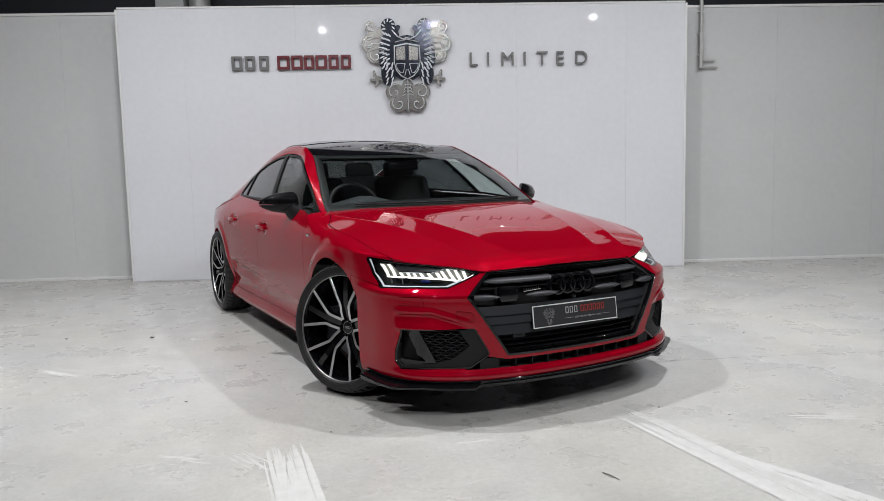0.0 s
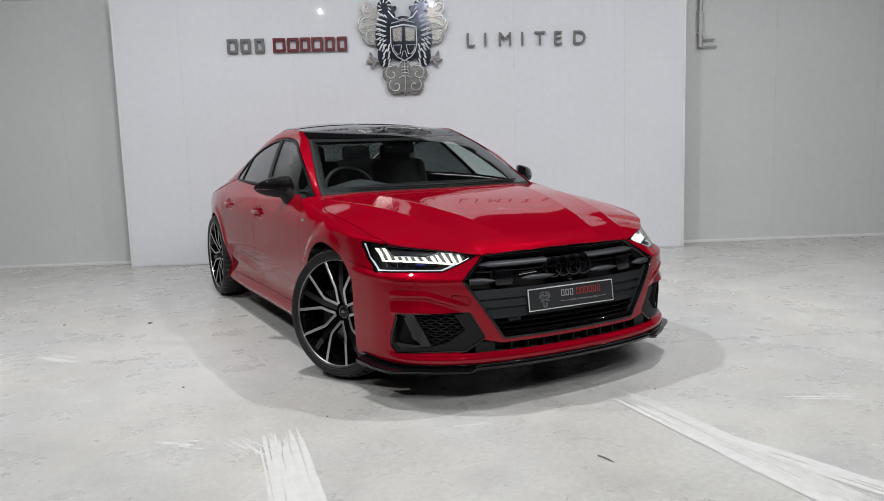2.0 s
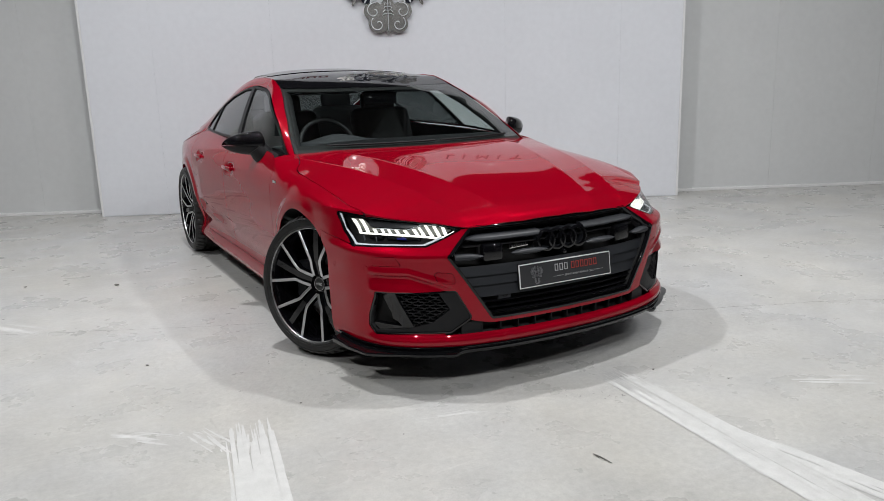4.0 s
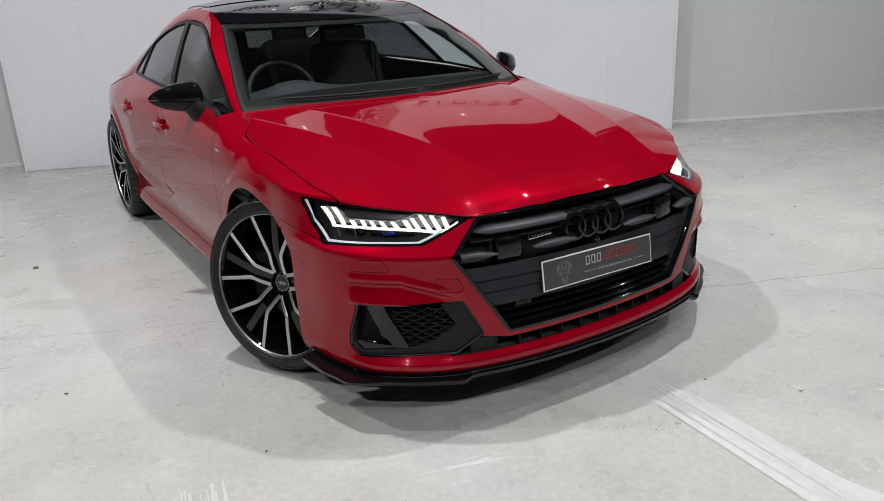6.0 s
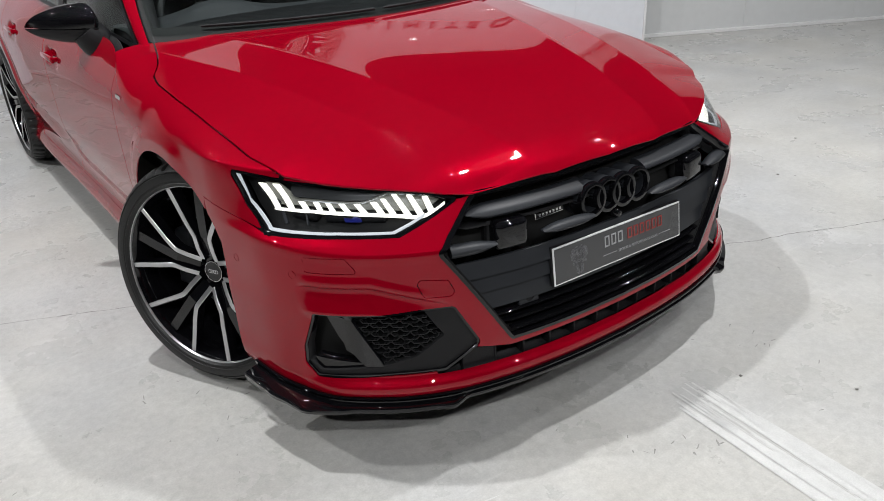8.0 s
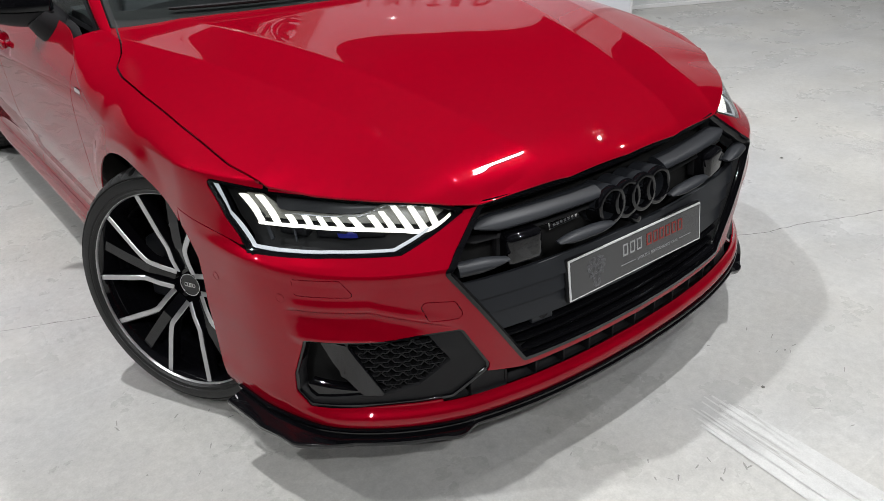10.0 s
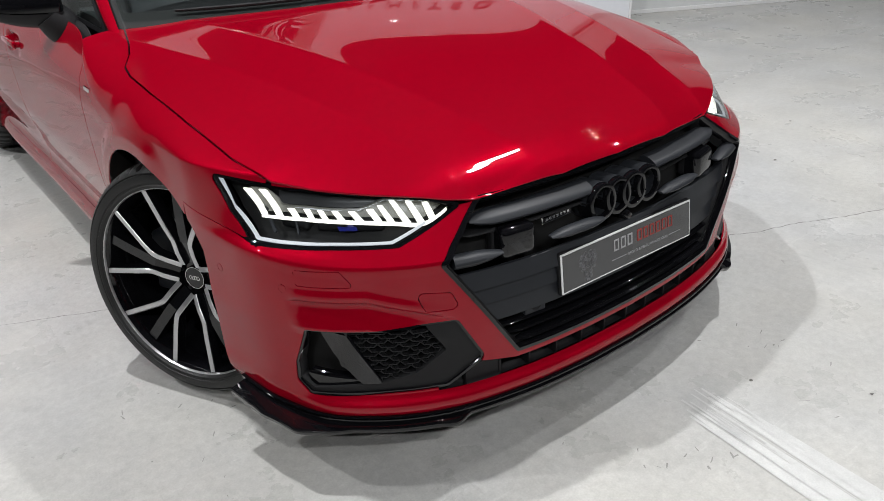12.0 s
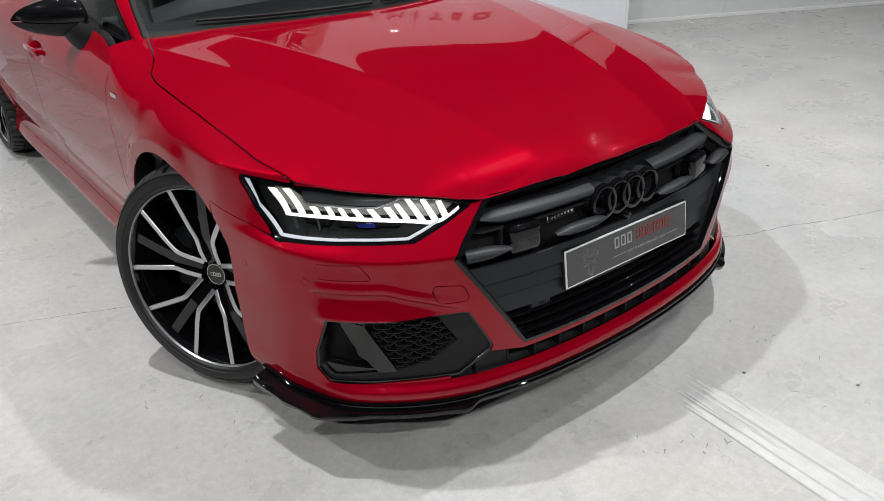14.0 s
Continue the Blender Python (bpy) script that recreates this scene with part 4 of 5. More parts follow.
both("intake_foot", sheet(lambda s, z: belt(s, z, -0.02), V(0.74, 0.97, 60), V(0.255, 0.31, 20), lambda s, z, x, y, zz: foot(s, z), 0.03), GLOSS_BLACK, car)
wedge = region([(0.868, 0.352), (0.860, 0.318), (0.760, 0.290), (0.765, 0.297)], 0.001)
both("intake_wedge", sheet(lambda s, z: belt(s, z, -0.010 - 0.03 * ease(s, 0.78, 0.88)), V(0.75, 0.88, 40), V(0.285, 0.36, 30), lambda s, z, x, y, zz: wedge(s, z), 0.012), GLOSS_BLACK, car)


def honeycomb(side_sign, parent):
    """Flat wide cells of moulded mesh, each a louvre lip leaning forward."""
    inside = region([(0.842, 0.456), (0.655, 0.463), (0.580, 0.366), (0.664, 0.304), (0.757, 0.292)], 0.004)
    bm = bmesh.new()
    ds, dz = 0.052, 0.0180
    for row in range(-1, 15):
        for col in range(-1, 9):
            s0, z0 = 0.575 + ds * (col + 0.5 * (row % 2)), 0.292 + 0.0130 * row
            z0 += 0.03 * (s0 - 0.7)
            if float(inside(s0, z0)) > 0.004:
                continue
            hexa = [(-0.5, 0), (-0.34, 0.5), (0.34, 0.5), (0.5, 0), (0.34, -0.5), (-0.34, -0.5)]
            outer, inn, deep = [], [], []
            for hx, hz in hexa:
                for ring, k, lift in ((outer, 1.0, -0.016), (inn, 0.87, -0.017), (deep, 0.85, -0.05)):
                    kz = k if k == 1.0 else (0.70 if hz > 0 else 0.82)
                    p = belt(min(max(s0 + hx * ds * k, 0.575), 0.86), z0 + hz * dz * kz, lift - (0.006 if hz > 0 else 0))
                    ring.append(bm.verts.new((side_sign * float(p[0]), float(p[1]), float(p[2]))))
            for i in range(6):
                j = (i + 1) % 6
                bm.faces.new((outer[i], outer[j], inn[j], inn[i]))
                bm.faces.new((inn[i], inn[j], deep[j], deep[i]))
    return part("intake_mesh", bm, MATT_BLACK, parent, "matt black honeycomb mesh")


for obj, sg in zip(surrounds, (1, -1)):
    honeycomb(sg, obj)

both("washer_cover", sheet(at_lift(0.0), V(0.785, 0.95, 60), V(0.555, 0.612, 36), lambda s, z, x, y, zz: washer(s, z) + 0.0012, 0.004), PAINT, car)
both("tow_cover", sheet(at_lift(0.0), V(0.545, 0.67, 50), V(0.475, 0.55, 36), lambda s, z, x, y, zz: tow_cap(s, z) + 0.0012, 0.004), PAINT, car)
for sg in (-1, 1):
    for s, z in ((0.972, 0.548), (s_at_y(-0.325), 0.535)):
        x, y, zz = (float(v) for v in belt(s, z))
        x2, y2, _ = (float(v) for v in belt(s, z, 0.01))
        n = Vector((x2 - x, y2 - y, 0)).normalized()
        turn = Vector((sg * n.x, n.y, 0)).to_track_quat("Z", "Y").to_matrix().to_4x4()
        bm = bmesh.new()
        lathe(bm, [(0, 0.0004), (0.0088, 0.0004), (0.0092, -0.002), (0.0104, -0.002), (0.0106, 0.0006), (0.0112, 0.0006), (0.0118, -0.004)], 24, Matrix.Translation((sg * x, y, zz)) @ turn)
        part("parking_sensor", bm, PAINT, car, smooth=40)


# splitter: section (stand-off, height) carried along the lower edge
def splitter_section(s):
    step = float(ease(s, 0.535, 0.575))
    out = 0.026 + 0.016 * step + 0.008 * math.exp(-((s - 0.59) / 0.025) ** 2) + 0.032 * max(0.0, 1 - abs(s - 0.955) / 0.13) + 0.014 * float(ease(s, 1.0, 1.08))
    low = 0.173 - 0.008 * step
    tip = 0.25 * float(ease(s, 0.98, 1.17))
    mid = low + 0.022 + 0.045 * tip
    return [(-0.035, 0.207), (0.006, 0.206 + 0.05 * tip), (0.0095, 0.203 + 0.05 * tip), (0.0105, mid + 0.004), (0.0135, mid + 0.001), (out - 0.010, mid - 0.004), (out - 0.003, mid - 0.006), (out, mid - 0.010), (out, low + 0.0025), (out - 0.002, low), (-0.05, low)]


def splitter():
    bm, rings = bmesh.new(), []
    for sg in np.concatenate([-V(1.185, 0.0, 90), V(0.0, 1.185, 90)[1:]]):
        rings.append([bm.verts.new([float(v) for v in nose(sg, h, o)]) for o, h in splitter_section(abs(sg))])
    for r0, r1 in zip(rings, rings[1:]):
        for k in range(len(r0)):
            bm.faces.new((r0[k], r0[(k + 1) % len(r0)], r1[(k + 1) % len(r0)], r1[k]))
    bm.faces.new(rings[0][::-1]), bm.faces.new(rings[-1])
    part("front_splitter", bm, GLOSS_BLACK, car, "gloss black front splitter", smooth=24)


splitter()


# ---- headlamps ----
LAMP_S = V(0.50, 1.22, 170)
LAMP_Z = V(0.61, 0.80, 70)
under_top = lambda s, z: z - (ztop(s) - 0.004)
housings = both("headlamp", sheet(at_lift(-0.055), V(0.50, 1.21, 60), V(0.62, 0.80, 20), lambda s, z, x, y, zz: np.maximum(lamp_hole(s, z) - 0.02, z - lamp_top(s) - 0.002), 0.003), DEEP_BLACK, car, "lit headlamp in a dark housing")


def lamp_strip(name, low, high, lift, mat, thick=0.006):
    """A strip on the lamp between two polygons' lines, as a region of (s, z)."""
    reg = region(low + high[::-1], 0.0)
    s0, s1 = min(p[0] for p in low + high) - 0.005, max(p[0] for p in low + high) + 0.005
    z0, z1 = min(p[1] for p in low + high) - 0.003, max(p[1] for p in low + high) + 0.003
    data = sheet(at_lift(lift), V(s0, s1, max(14, int((s1 - s0) / 0.005))), V(z0, z1, max(12, int((z1 - z0) / 0.003))), lambda s, z, x, y, zz: reg(s, z), thick)
    for obj, m in zip(housings, (False, True)):
        shell(name, data, mat, obj, mirror=m)


top_line = lambda s: lamp_top(s) - 0.002
frame_data = sheet(at_lift(-0.004), LAMP_S, V(0.61, 0.79, 110), lambda s, z, x, y, zz: np.maximum(lamp_hole(s, z) - 0.001, -(lamp_hole(s, z) + 0.006)), 0.03)
flat_lens = lambda s, z: belt(s, z, -0.001 + (1 - ease(s, S_NOSE, S_SIDE)) * (-0.034 - 0.64 * (z - 0.632) - off_nose(z)))
lens_data = sheet(flat_lens, LAMP_S, LAMP_Z, lambda s, z, x, y, zz: np.maximum(lamp_hole(s, z) + 0.001, z - top_line(s)), 0.002)
bezel_data = sheet(lambda s, z: belt(s, z, -0.022 - 0.02 * ease(z, 0.72, 0.75)), LAMP_S, V(0.70, 0.79, 40), lambda s, z, x, y, zz: np.maximum(np.maximum(lamp_hole(s, z) + 0.004, z - top_line(s) + 0.004), spline([(0.55, 0.714), (0.70, 0.729), (0.716, 0.727), (0.79, 0.708), (1.02, 0.710), (1.06, 0.75), (1.12, 0.765)], True)(s) + 0.002 - z), 0.004)
for obj, m in zip(housings, (False, True)):
    shell("lamp_frame", frame_data, GLOSS_BLACK, obj, mirror=m)
    lens = shell("lens", lens_data, LENS, obj, "clear lens", mirror=m)
    lens.visible_shadow = False
    shell("bezel", bezel_data, BEZEL_GREY, obj, mirror=m)

base_line = spline([(0.541, 0.698), (0.583, 0.683), (0.618, 0.6745), (0.691, 0.6795), (0.774, 0.684), (0.867, 0.6865), (0.988, 0.686), (1.073, 0.6865)])
low_at = lambda s: float(base_line(s))
# lit line under the teeth up to the inner tip, then the teeth: two tall ones outboard, a low row, a tall row inboard
line = [float(v) for v in V(0.548, 1.073, 26)]
lamp_strip("light_line", [(s, low_at(s) - 0.0042) for s in line], [(s, low_at(s) + 0.0022) for s in line], -0.016, DRL)
for s_top, s_low in ((1.121, 1.065), (1.081, 1.021)):
    lamp_strip("light_tooth", [(s_low - 0.009, low_at(s_low)), (s_low + 0.010, low_at(s_low))], [(s_top - 0.009, 0.7435), (s_top + 0.011, 0.7435)], -0.018, DRL)
for k in range(6):
    s = 0.973 - 0.0478 * k
    high = 0.7045 if k < 5 else 0.708
    lamp_strip("light_tooth", [(s - 0.0105, low_at(s)), (s + 0.0105, low_at(s))], [(s + 0.016, high), (s + 0.037, high)], -0.018, DRL)
for s_low, s_top, z_high in ((0.701, 0.733, 0.7145), (0.659, 0.699, 0.7235), (0.623, 0.655, 0.7205), (0.593, 0.608, 0.7135)):
    lamp_strip("light_tooth", [(s_low - 0.010, low_at(s_low)), (s_low + 0.009, low_at(s_low))], [(s_top - 0.009, z_high), (s_top + 0.008, z_high)], -0.018, DRL)
rim_line = [(1.050, 0.7075), (0.907, 0.7055), (0.792, 0.7045), (0.716, 0.7250), (0.560, 0.7110)]
lamp_strip("light_line", rim_line, [(s, z + 0.0018) for s, z in rim_line], -0.016, DRL_SOFT)
guide_top = [(0.560, 0.7100), (0.716, 0.7240), (0.792, 0.7035), (1.02, 0.7060), (1.085, 0.742), (1.128, 0.742)]
guide_low = [(0.560, 0.697), (0.618, 0.678), (0.70, 0.684), (0.867, 0.690), (1.02, 0.690), (1.073, 0.690)]
lamp_strip("light_guide", guide_low, guide_top, -0.034, LAMP_GUIDE, 0.004)
edge = [(1.190, 0.766), (1.160, 0.700), (1.066, 0.640), (0.997, 0.6405), (0.848, 0.6455), (0.703, 0.6455), (0.650, 0.6625), (0.612, 0.676)]
inn = [(1.180, 0.765), (1.150, 0.703), (1.062, 0.6455), (0.997, 0.6455), (0.848, 0.6500), (0.706, 0.6500), (0.654, 0.6665), (0.616, 0.6790)]
lamp_strip("lit_outline", edge, inn, -0.012, DRL_SOFT)
blue_low, blue_high = [(0.79, 0.664), (0.84, 0.664)], [(0.80, 0.678), (0.85, 0.678)]
lamp_strip("blue_reflector", blue_low, blue_high, -0.030, LASER_BLUE, 0.003)
for s, z in ((0.985, 0.672), (0.86, 0.672), (0.765, 0.672)):
    for obj, sg in zip(housings, (1, -1)):
        x, y, zz = (float(v) for v in belt(s, z, -0.046))
        x2, y2, _ = (float(v) for v in belt(s, z, 0.0))
        bm = bmesh.new()
        box(bm, (0.075, 0.032, 0.03), Matrix.Translation((sg * x, y, zz)) @ pose(0, 0, 0, 0, 0, math.degrees(math.atan2(x2 - x, -(y2 - y))) * sg), 0.008, 3)
        part("projector", bm, MATT_BLACK, obj, smooth=40)
lamp_strip("divider", [(1.060, 0.690), (1.020, 0.655)], [(1.068, 0.692), (1.028, 0.653)], -0.022, SATIN_GREY)
lamp_strip("divider", [(1.125, 0.722), (1.065, 0.694)], [(1.128, 0.728), (1.064, 0.699)], -0.022, SATIN_GREY)
lamp_strip("divider", [(0.985, 0.690), (0.955, 0.655)], [(0.990, 0.690), (0.960, 0.655)], -0.024, SATIN_GREY)


# ---- wheels ----
def tyre_mesh():
    bm = bmesh.new()
    prof = [(0.282, -0.118), (0.292, -0.128), (0.318, -0.134), (0.340, -0.126), (0.351, -0.112), (0.3545, -0.090), (0.3545, -0.064), (0.348, -0.062), (0.348, -0.052), (0.356, -0.050), (0.356, -0.008), (0.349, -0.006), (0.349, 0.006), (0.356, 0.008),
            (0.356, 0.050), (0.348, 0.052), (0.348, 0.062), (0.3540, 0.064), (0.3515, 0.086), (0.3440, 0.107), (0.335, 0.118), (0.3295, 0.1225), (0.3280, 0.1205), (0.3255, 0.1205), (0.3240, 0.1260), (0.312, 0.1285), (0.3015, 0.1275), (0.3000, 0.1255), (0.2965, 0.1255), (0.2950, 0.1270), (0.2905, 0.1245), (0.2880, 0.1205), (0.283, 0.116)]
    steps = 288
    rings = []
    for k, (r, h) in enumerate(prof):
        shoulder = k in (4, 5, 6, 17, 18, 19)
        ring = []
        for i in range(steps):
            rr = r - (0.009 if shoulder and i % 6 < 2 else 0)
            a = 2 * math.pi * (i + 0.35 * (abs(h) - 0.05) * 40 * (1 if shoulder else 0)) / steps
            ring.append(bm.verts.new((rr * math.cos(a), rr * math.sin(a), h)))
        rings.append(ring)
    for a, b in zip(rings, rings[1:]):
        for i in range(steps):
            j = (i + 1) % steps
            bm.faces.new((a[i], a[j], b[j], b[i]))
    return bm


def arm(bm, line, z_face, wide, deep):
    """A flat bar along a line of (radius, sideways) points, its face at z_face(radius)."""
    pts = [Vector((r, o)) for r, o in line]
    rows = []
    for i, p in enumerate(pts):
        way = (pts[min(i + 1, len(pts) - 1)] - pts[max(i - 1, 0)]).normalized()
        n = Vector((-way.y, way.x)) * wide / 2
        z = float(z_face(p.x))
        rows.append([bm.verts.new((p.x + n.x, p.y + n.y, z)), bm.verts.new((p.x - n.x, p.y - n.y, z)), bm.verts.new((p.x - n.x * 1.3, p.y - n.y * 1.3, z - deep)), bm.verts.new((p.x + n.x * 1.3, p.y + n.y * 1.3, z - deep))])
    for a, b in zip(rows, rows[1:]):
        for k in range(4):
            bm.faces.new((a[k], a[(k + 1) % 4], b[(k + 1) % 4], b[k]))
    bm.faces.new(rows[0][::-1]), bm.faces.new(rows[-1])
    return bm


FACE = spline([(0.03, 0.064), (0.052, 0.077), (0.085, 0.092), (0.118, 0.101), (0.16, 0.106), (0.276, 0.110)], True)
LINE = [(0.049, 0.003), (0.082, 0.025), (0.108, 0.0435), (0.117, 0.0485), (0.130, 0.0515), (0.160, 0.0555), (0.276, 0.0705)]


def wheel(m, spin):
    """21-inch wheel, axis along local z, outer face at +z."""
    rim = None
    bm = bmesh.new()
    lathe(bm, [(0.284, 0.118), (0.280, 0.108), (0.274, 0.100), (0.262, 0.05), (0.245, -0.03), (0.255, -0.10), (0.280, -0.118), (0.285, -0.118), (0.267, -0.09), (0.257, -0.03), (0.272, 0.05), (0.286, 0.11)], 96, closed=True)
    rim = part("wheel", bm, GLOSS_BLACK, car, "black alloy wheel with bright machined spoke edges", smooth=40)
    rim.matrix_local = m
    part("tyre", tyre_mesh(), RUBBER, rim, smooth=28)
    bm = bmesh.new()
    lathe(bm, [(0.2812, 0.1115), (0.2818, 0.1145), (0.2836, 0.1180), (0.2846, 0.1183), (0.2852, 0.116), (0.2835, 0.110)], 96, closed=True)
    part("rim_edge", bm, ALLOY, rim, "bright machined rim edge", smooth=40)
    for k in range(5):
        turn = pose(0, 0, 0, 0, 0, spin + 72 * k)
        bm = bmesh.new()
        for sg in (1, -1):
            arm(bm, [(r, sg * o) for r, o in LINE], FACE, 0.0118, 0.002)
        bmesh.ops.transform(bm, matrix=turn, verts=bm.verts)
        part("spoke_edge", bm, ALLOY, rim, "bright machined spoke edge")
        bm = bmesh.new()
        for sg in (1, -1):
            arm(bm, [(r, sg * (o + 0.0025)) for r, o in LINE], lambda r: FACE(r) - 0.0022, 0.0145, 0.034)
        bmesh.ops.transform(bm, matrix=turn, verts=bm.verts)
        part("spoke", bm, GLOSS_BLACK, rim)
        bm = bmesh.new()
        half = pose(0, 0, 0, 0, 0, spin + 72 * k + 36)
        arm(bm, [(0.05, 0), (0.12, 0), (0.20, 0), (0.272, 0)], lambda r: FACE(r) - 0.012, 0.030, 0.03)
        bmesh.ops.transform(bm, matrix=half, verts=bm.verts)
        part("rear_spoke", bm, GLOSS_BLACK, rim)
        bm = bmesh.new()
        lathe(bm, [(0, 0.090), (0.008, 0.090), (0.0095, 0.088), (0.0095, 0.060)], 8, half @ pose(0.056, 0, -0.030))
        part("wheel_bolt", bm, MATT_BLACK, rim)
    bm = bmesh.new()
    lathe(bm, [(0, 0.0), (0.072, 0.0), (0.078, 0.040), (0.066, 0.052), (0.045, 0.050), (0.036, 0.050), (0.0355, 0.060), (0.0335, 0.063), (0.031, 0.061)], 60)
    part("hub", bm, GLOSS_BLACK, rim, smooth=40)
    bm = bmesh.new()
    lathe(bm, [(0.031, 0.0615), (0.0318, 0.0632), (0.0330, 0.0632), (0.0338, 0.0615)], 48, closed=True)
    cap = part("hub_cap", bm, CHROME, rim, "hub cap with a thin chrome rim", smooth=40)
    bm = bmesh.new()
    lathe(bm, [(0, 0.0622), (0.031, 0.0615)], 40)
    part("cap_face", bm, GLOSS_BLACK, rim, smooth=40)
    for k in range(4):
        bm = bmesh.new()
        lathe(bm, [(0.0062, 0.0622), (0.0062, 0.0636), (0.0048, 0.0636), (0.0048, 0.0622)], 20, pose(-0.0126 + 0.0084 * k, 0, 0), closed=True)
        part("cap_ring", bm, CHROME, rim)
    bm = bmesh.new()
    lathe(bm, [(0.09, -0.03), (0.185, -0.03), (0.187, -0.034), (0.187, -0.062), (0.185, -0.066), (0.09, -0.066)], 60, closed=True)
    disc = part("brake_disc", bm, STEEL, rim, "grey steel brake disc", smooth=30)
    bm = bmesh.new()
    lathe(bm, [(0, 0.02), (0.085, 0.02), (0.09, -0.03), (0.09, -0.07)], 40)
    part("disc_bell", bm, MATT_BLACK, rim, smooth=30)
    bm = bmesh.new()
    box(bm, (0.075, 0.19, 0.10), pose(-0.165, 0.0, -0.04), 0.015, 3)
    part("caliper", bm, SATIN_GREY, rim, smooth=30)
    # black disc painted in for the shade inside the wheel
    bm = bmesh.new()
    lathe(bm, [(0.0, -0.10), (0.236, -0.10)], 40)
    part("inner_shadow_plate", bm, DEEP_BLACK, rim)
    return rim


def wheel_pose(side_sign, y, steer, off, lean=0.0):
    """side_sign -1: the car's right side. steer: degrees by which the right wheel's face turns forward; lean: degrees by which its top tips in."""
    a = Vector((side_sign * math.cos(radians(steer)), -math.sin(radians(steer)) * -side_sign, 0)) * math.cos(radians(lean)) + Vector((0, 0, math.sin(radians(lean))))
    x = Vector((0, 0, 1)).cross(a).normalized()
    rot = Matrix((x, a.cross(x), a)).transposed().to_4x4()
    return Matrix.Translation((side_sign * off, y, TYRE_R)) @ rot


STEER = 27.8
wheel(wheel_pose(-1, 0.013, STEER, 0.838, 5.1), -91.6)
wheel(wheel_pose(1, -0.02, STEER, 0.80, -3.0), 20)
wheel(wheel_pose(-1, BASE, 0, 0.835), -60)
wheel(wheel_pose(1, BASE, 0, 0.835), 10)



# ---- wheel housings and underside ----
for cy, cz, r in ARCHES:
    moved = lambda a, x, cy=cy, cz=cz, r=r: (x + 0 * a, cy + (r + 0.03) * np.cos(a), cz + (r + 0.03) * np.sin(a) + 0 * x)
    both("wheel_liner", sheet(moved, V(-0.45, math.pi + 0.45, 40), V(0.45, 0.865, 4), None, 0.004), DEEP_BLACK, car)
    for sg in (-1, 1):
        bm = bmesh.new()
        lathe(bm, [(0.0, 0.0), (r + 0.035, 0.0)], 40, pose(sg * 0.46, cy, cz, 0, 90))
        part("liner_wall", bm, DEEP_BLACK, car)
# unseen black boxes added so that no light leaks through below
bm = bmesh.new()
box(bm, (1.5, 1.95, 0.06), pose(0, BASE / 2, 0.20), 0.02)
box(bm, (0.86, 4.6, 0.08), pose(0, 1.55, 0.20), 0.02)
box(bm, (1.1, 0.7, 0.05), pose(0, 3.6, 0.27), 0.02)
part("underbody_light_block", bm, DEEP_BLACK, car)
shell("undertray", sheet(lambda s, k: (nose(s, 0.19 + 0 * k, -0.02)[0] * (1 - k), nose(s, 0.19 + 0 * k, -0.02)[1] * (1 - k) + k * -0.2, 0.19 + 0 * s * k), V(-1.15, 1.15, 40), V(0, 0.9, 6), None, 0.004), DEEP_BLACK, car)
# unseen black box that blocks light behind the grille, no modelled engine
bm = bmesh.new()
box(bm, (0.9, 1.0, 0.42), pose(0, -0.15, 0.46), 0.05)
part("engine_bay_blocker", bm, DEEP_BLACK, car)


# ---- door mirrors ----
def mirror_shell(t, a):
    """Teardrop housing: t from the inner end to the outer tip, a round the section."""
    t, a = np.asarray(t, float), np.asarray(a, float)
    grow = np.sqrt(np.clip(1 - ((t - 0.20) / np.where(t < 0.20, 0.205, 0.805)) ** np.where(t < 0.20, 4, 2), 1e-4, 1))
    grow = np.where(t < 0.20, grow, grow * (1 - 0.12 * t))
    cx, cy, cz = 0.868 + 0.198 * t, 0.905 + 0.06 * t + 0.03 * t**2, 1.010 - 0.004 * t
    c, n = np.cos(a), np.sin(a)
    sq = lambda v: np.sign(v) * np.abs(v) ** 0.85
    hy = np.where(c < 0, 0.080, 0.055) * grow
    hz = np.where(n > 0, 0.072, 0.066) * grow
    return cx + 0.012 * c, cy + hy * sq(c), cz + hz * sq(n)


T_MIR = V(0.0, 0.995, 40)
caps = both("door_mirror", sheet(mirror_shell, T_MIR, V(-0.12, math.pi + 0.12, 40), None, 0.003, True), GLOSS_BLACK, car, "gloss black door mirror")
base_data = sheet(lambda t, a: (lambda p: (p[0], p[1] * 1.0, p[2] - 0.003))(mirror_shell(t, a)), T_MIR, V(math.pi + 0.14, 2 * math.pi - 0.14, 30), None, 0.003, True)
for obj, m in zip(caps, (False, True)):
    shell("mirror_base", base_data, MATT_BLACK, obj, mirror=m)
    sg = -1 if m else 1
    bm = bmesh.new()
    tube(bm, [(sg * 0.835, 0.875, 0.895), (sg * 0.855, 0.880, 0.920), (sg * 0.880, 0.885, 0.955), (sg * 0.90, 0.89, 0.985)], [0.050, 0.058, 0.06, 0.055], 16)
    part("mirror_arm", bm, MATT_BLACK, obj, smooth=40)

# ---- handles, side badge ----
for (y0, zz), doors in zip(HANDLES, (front_doors, rear_doors)):
    for door, sg in zip(doors, (1, -1)):
        x = float(belt(s_at_y(y0 + 0.2), zz)[0])
        bm = bmesh.new()
        box(bm, (0.016, 0.205, 0.026), pose(sg * (x + 0.012), y0 + 0.005, zz + 0.004, 0, 0, 0), 0.007, 3)
        for dy in (-0.085, 0.095):
            box(bm, (0.03, 0.024, 0.020), pose(sg * (x - 0.004), y0 + dy, zz + 0.004), 0.006)
        part("door_handle", bm, PAINT, door, smooth=40)
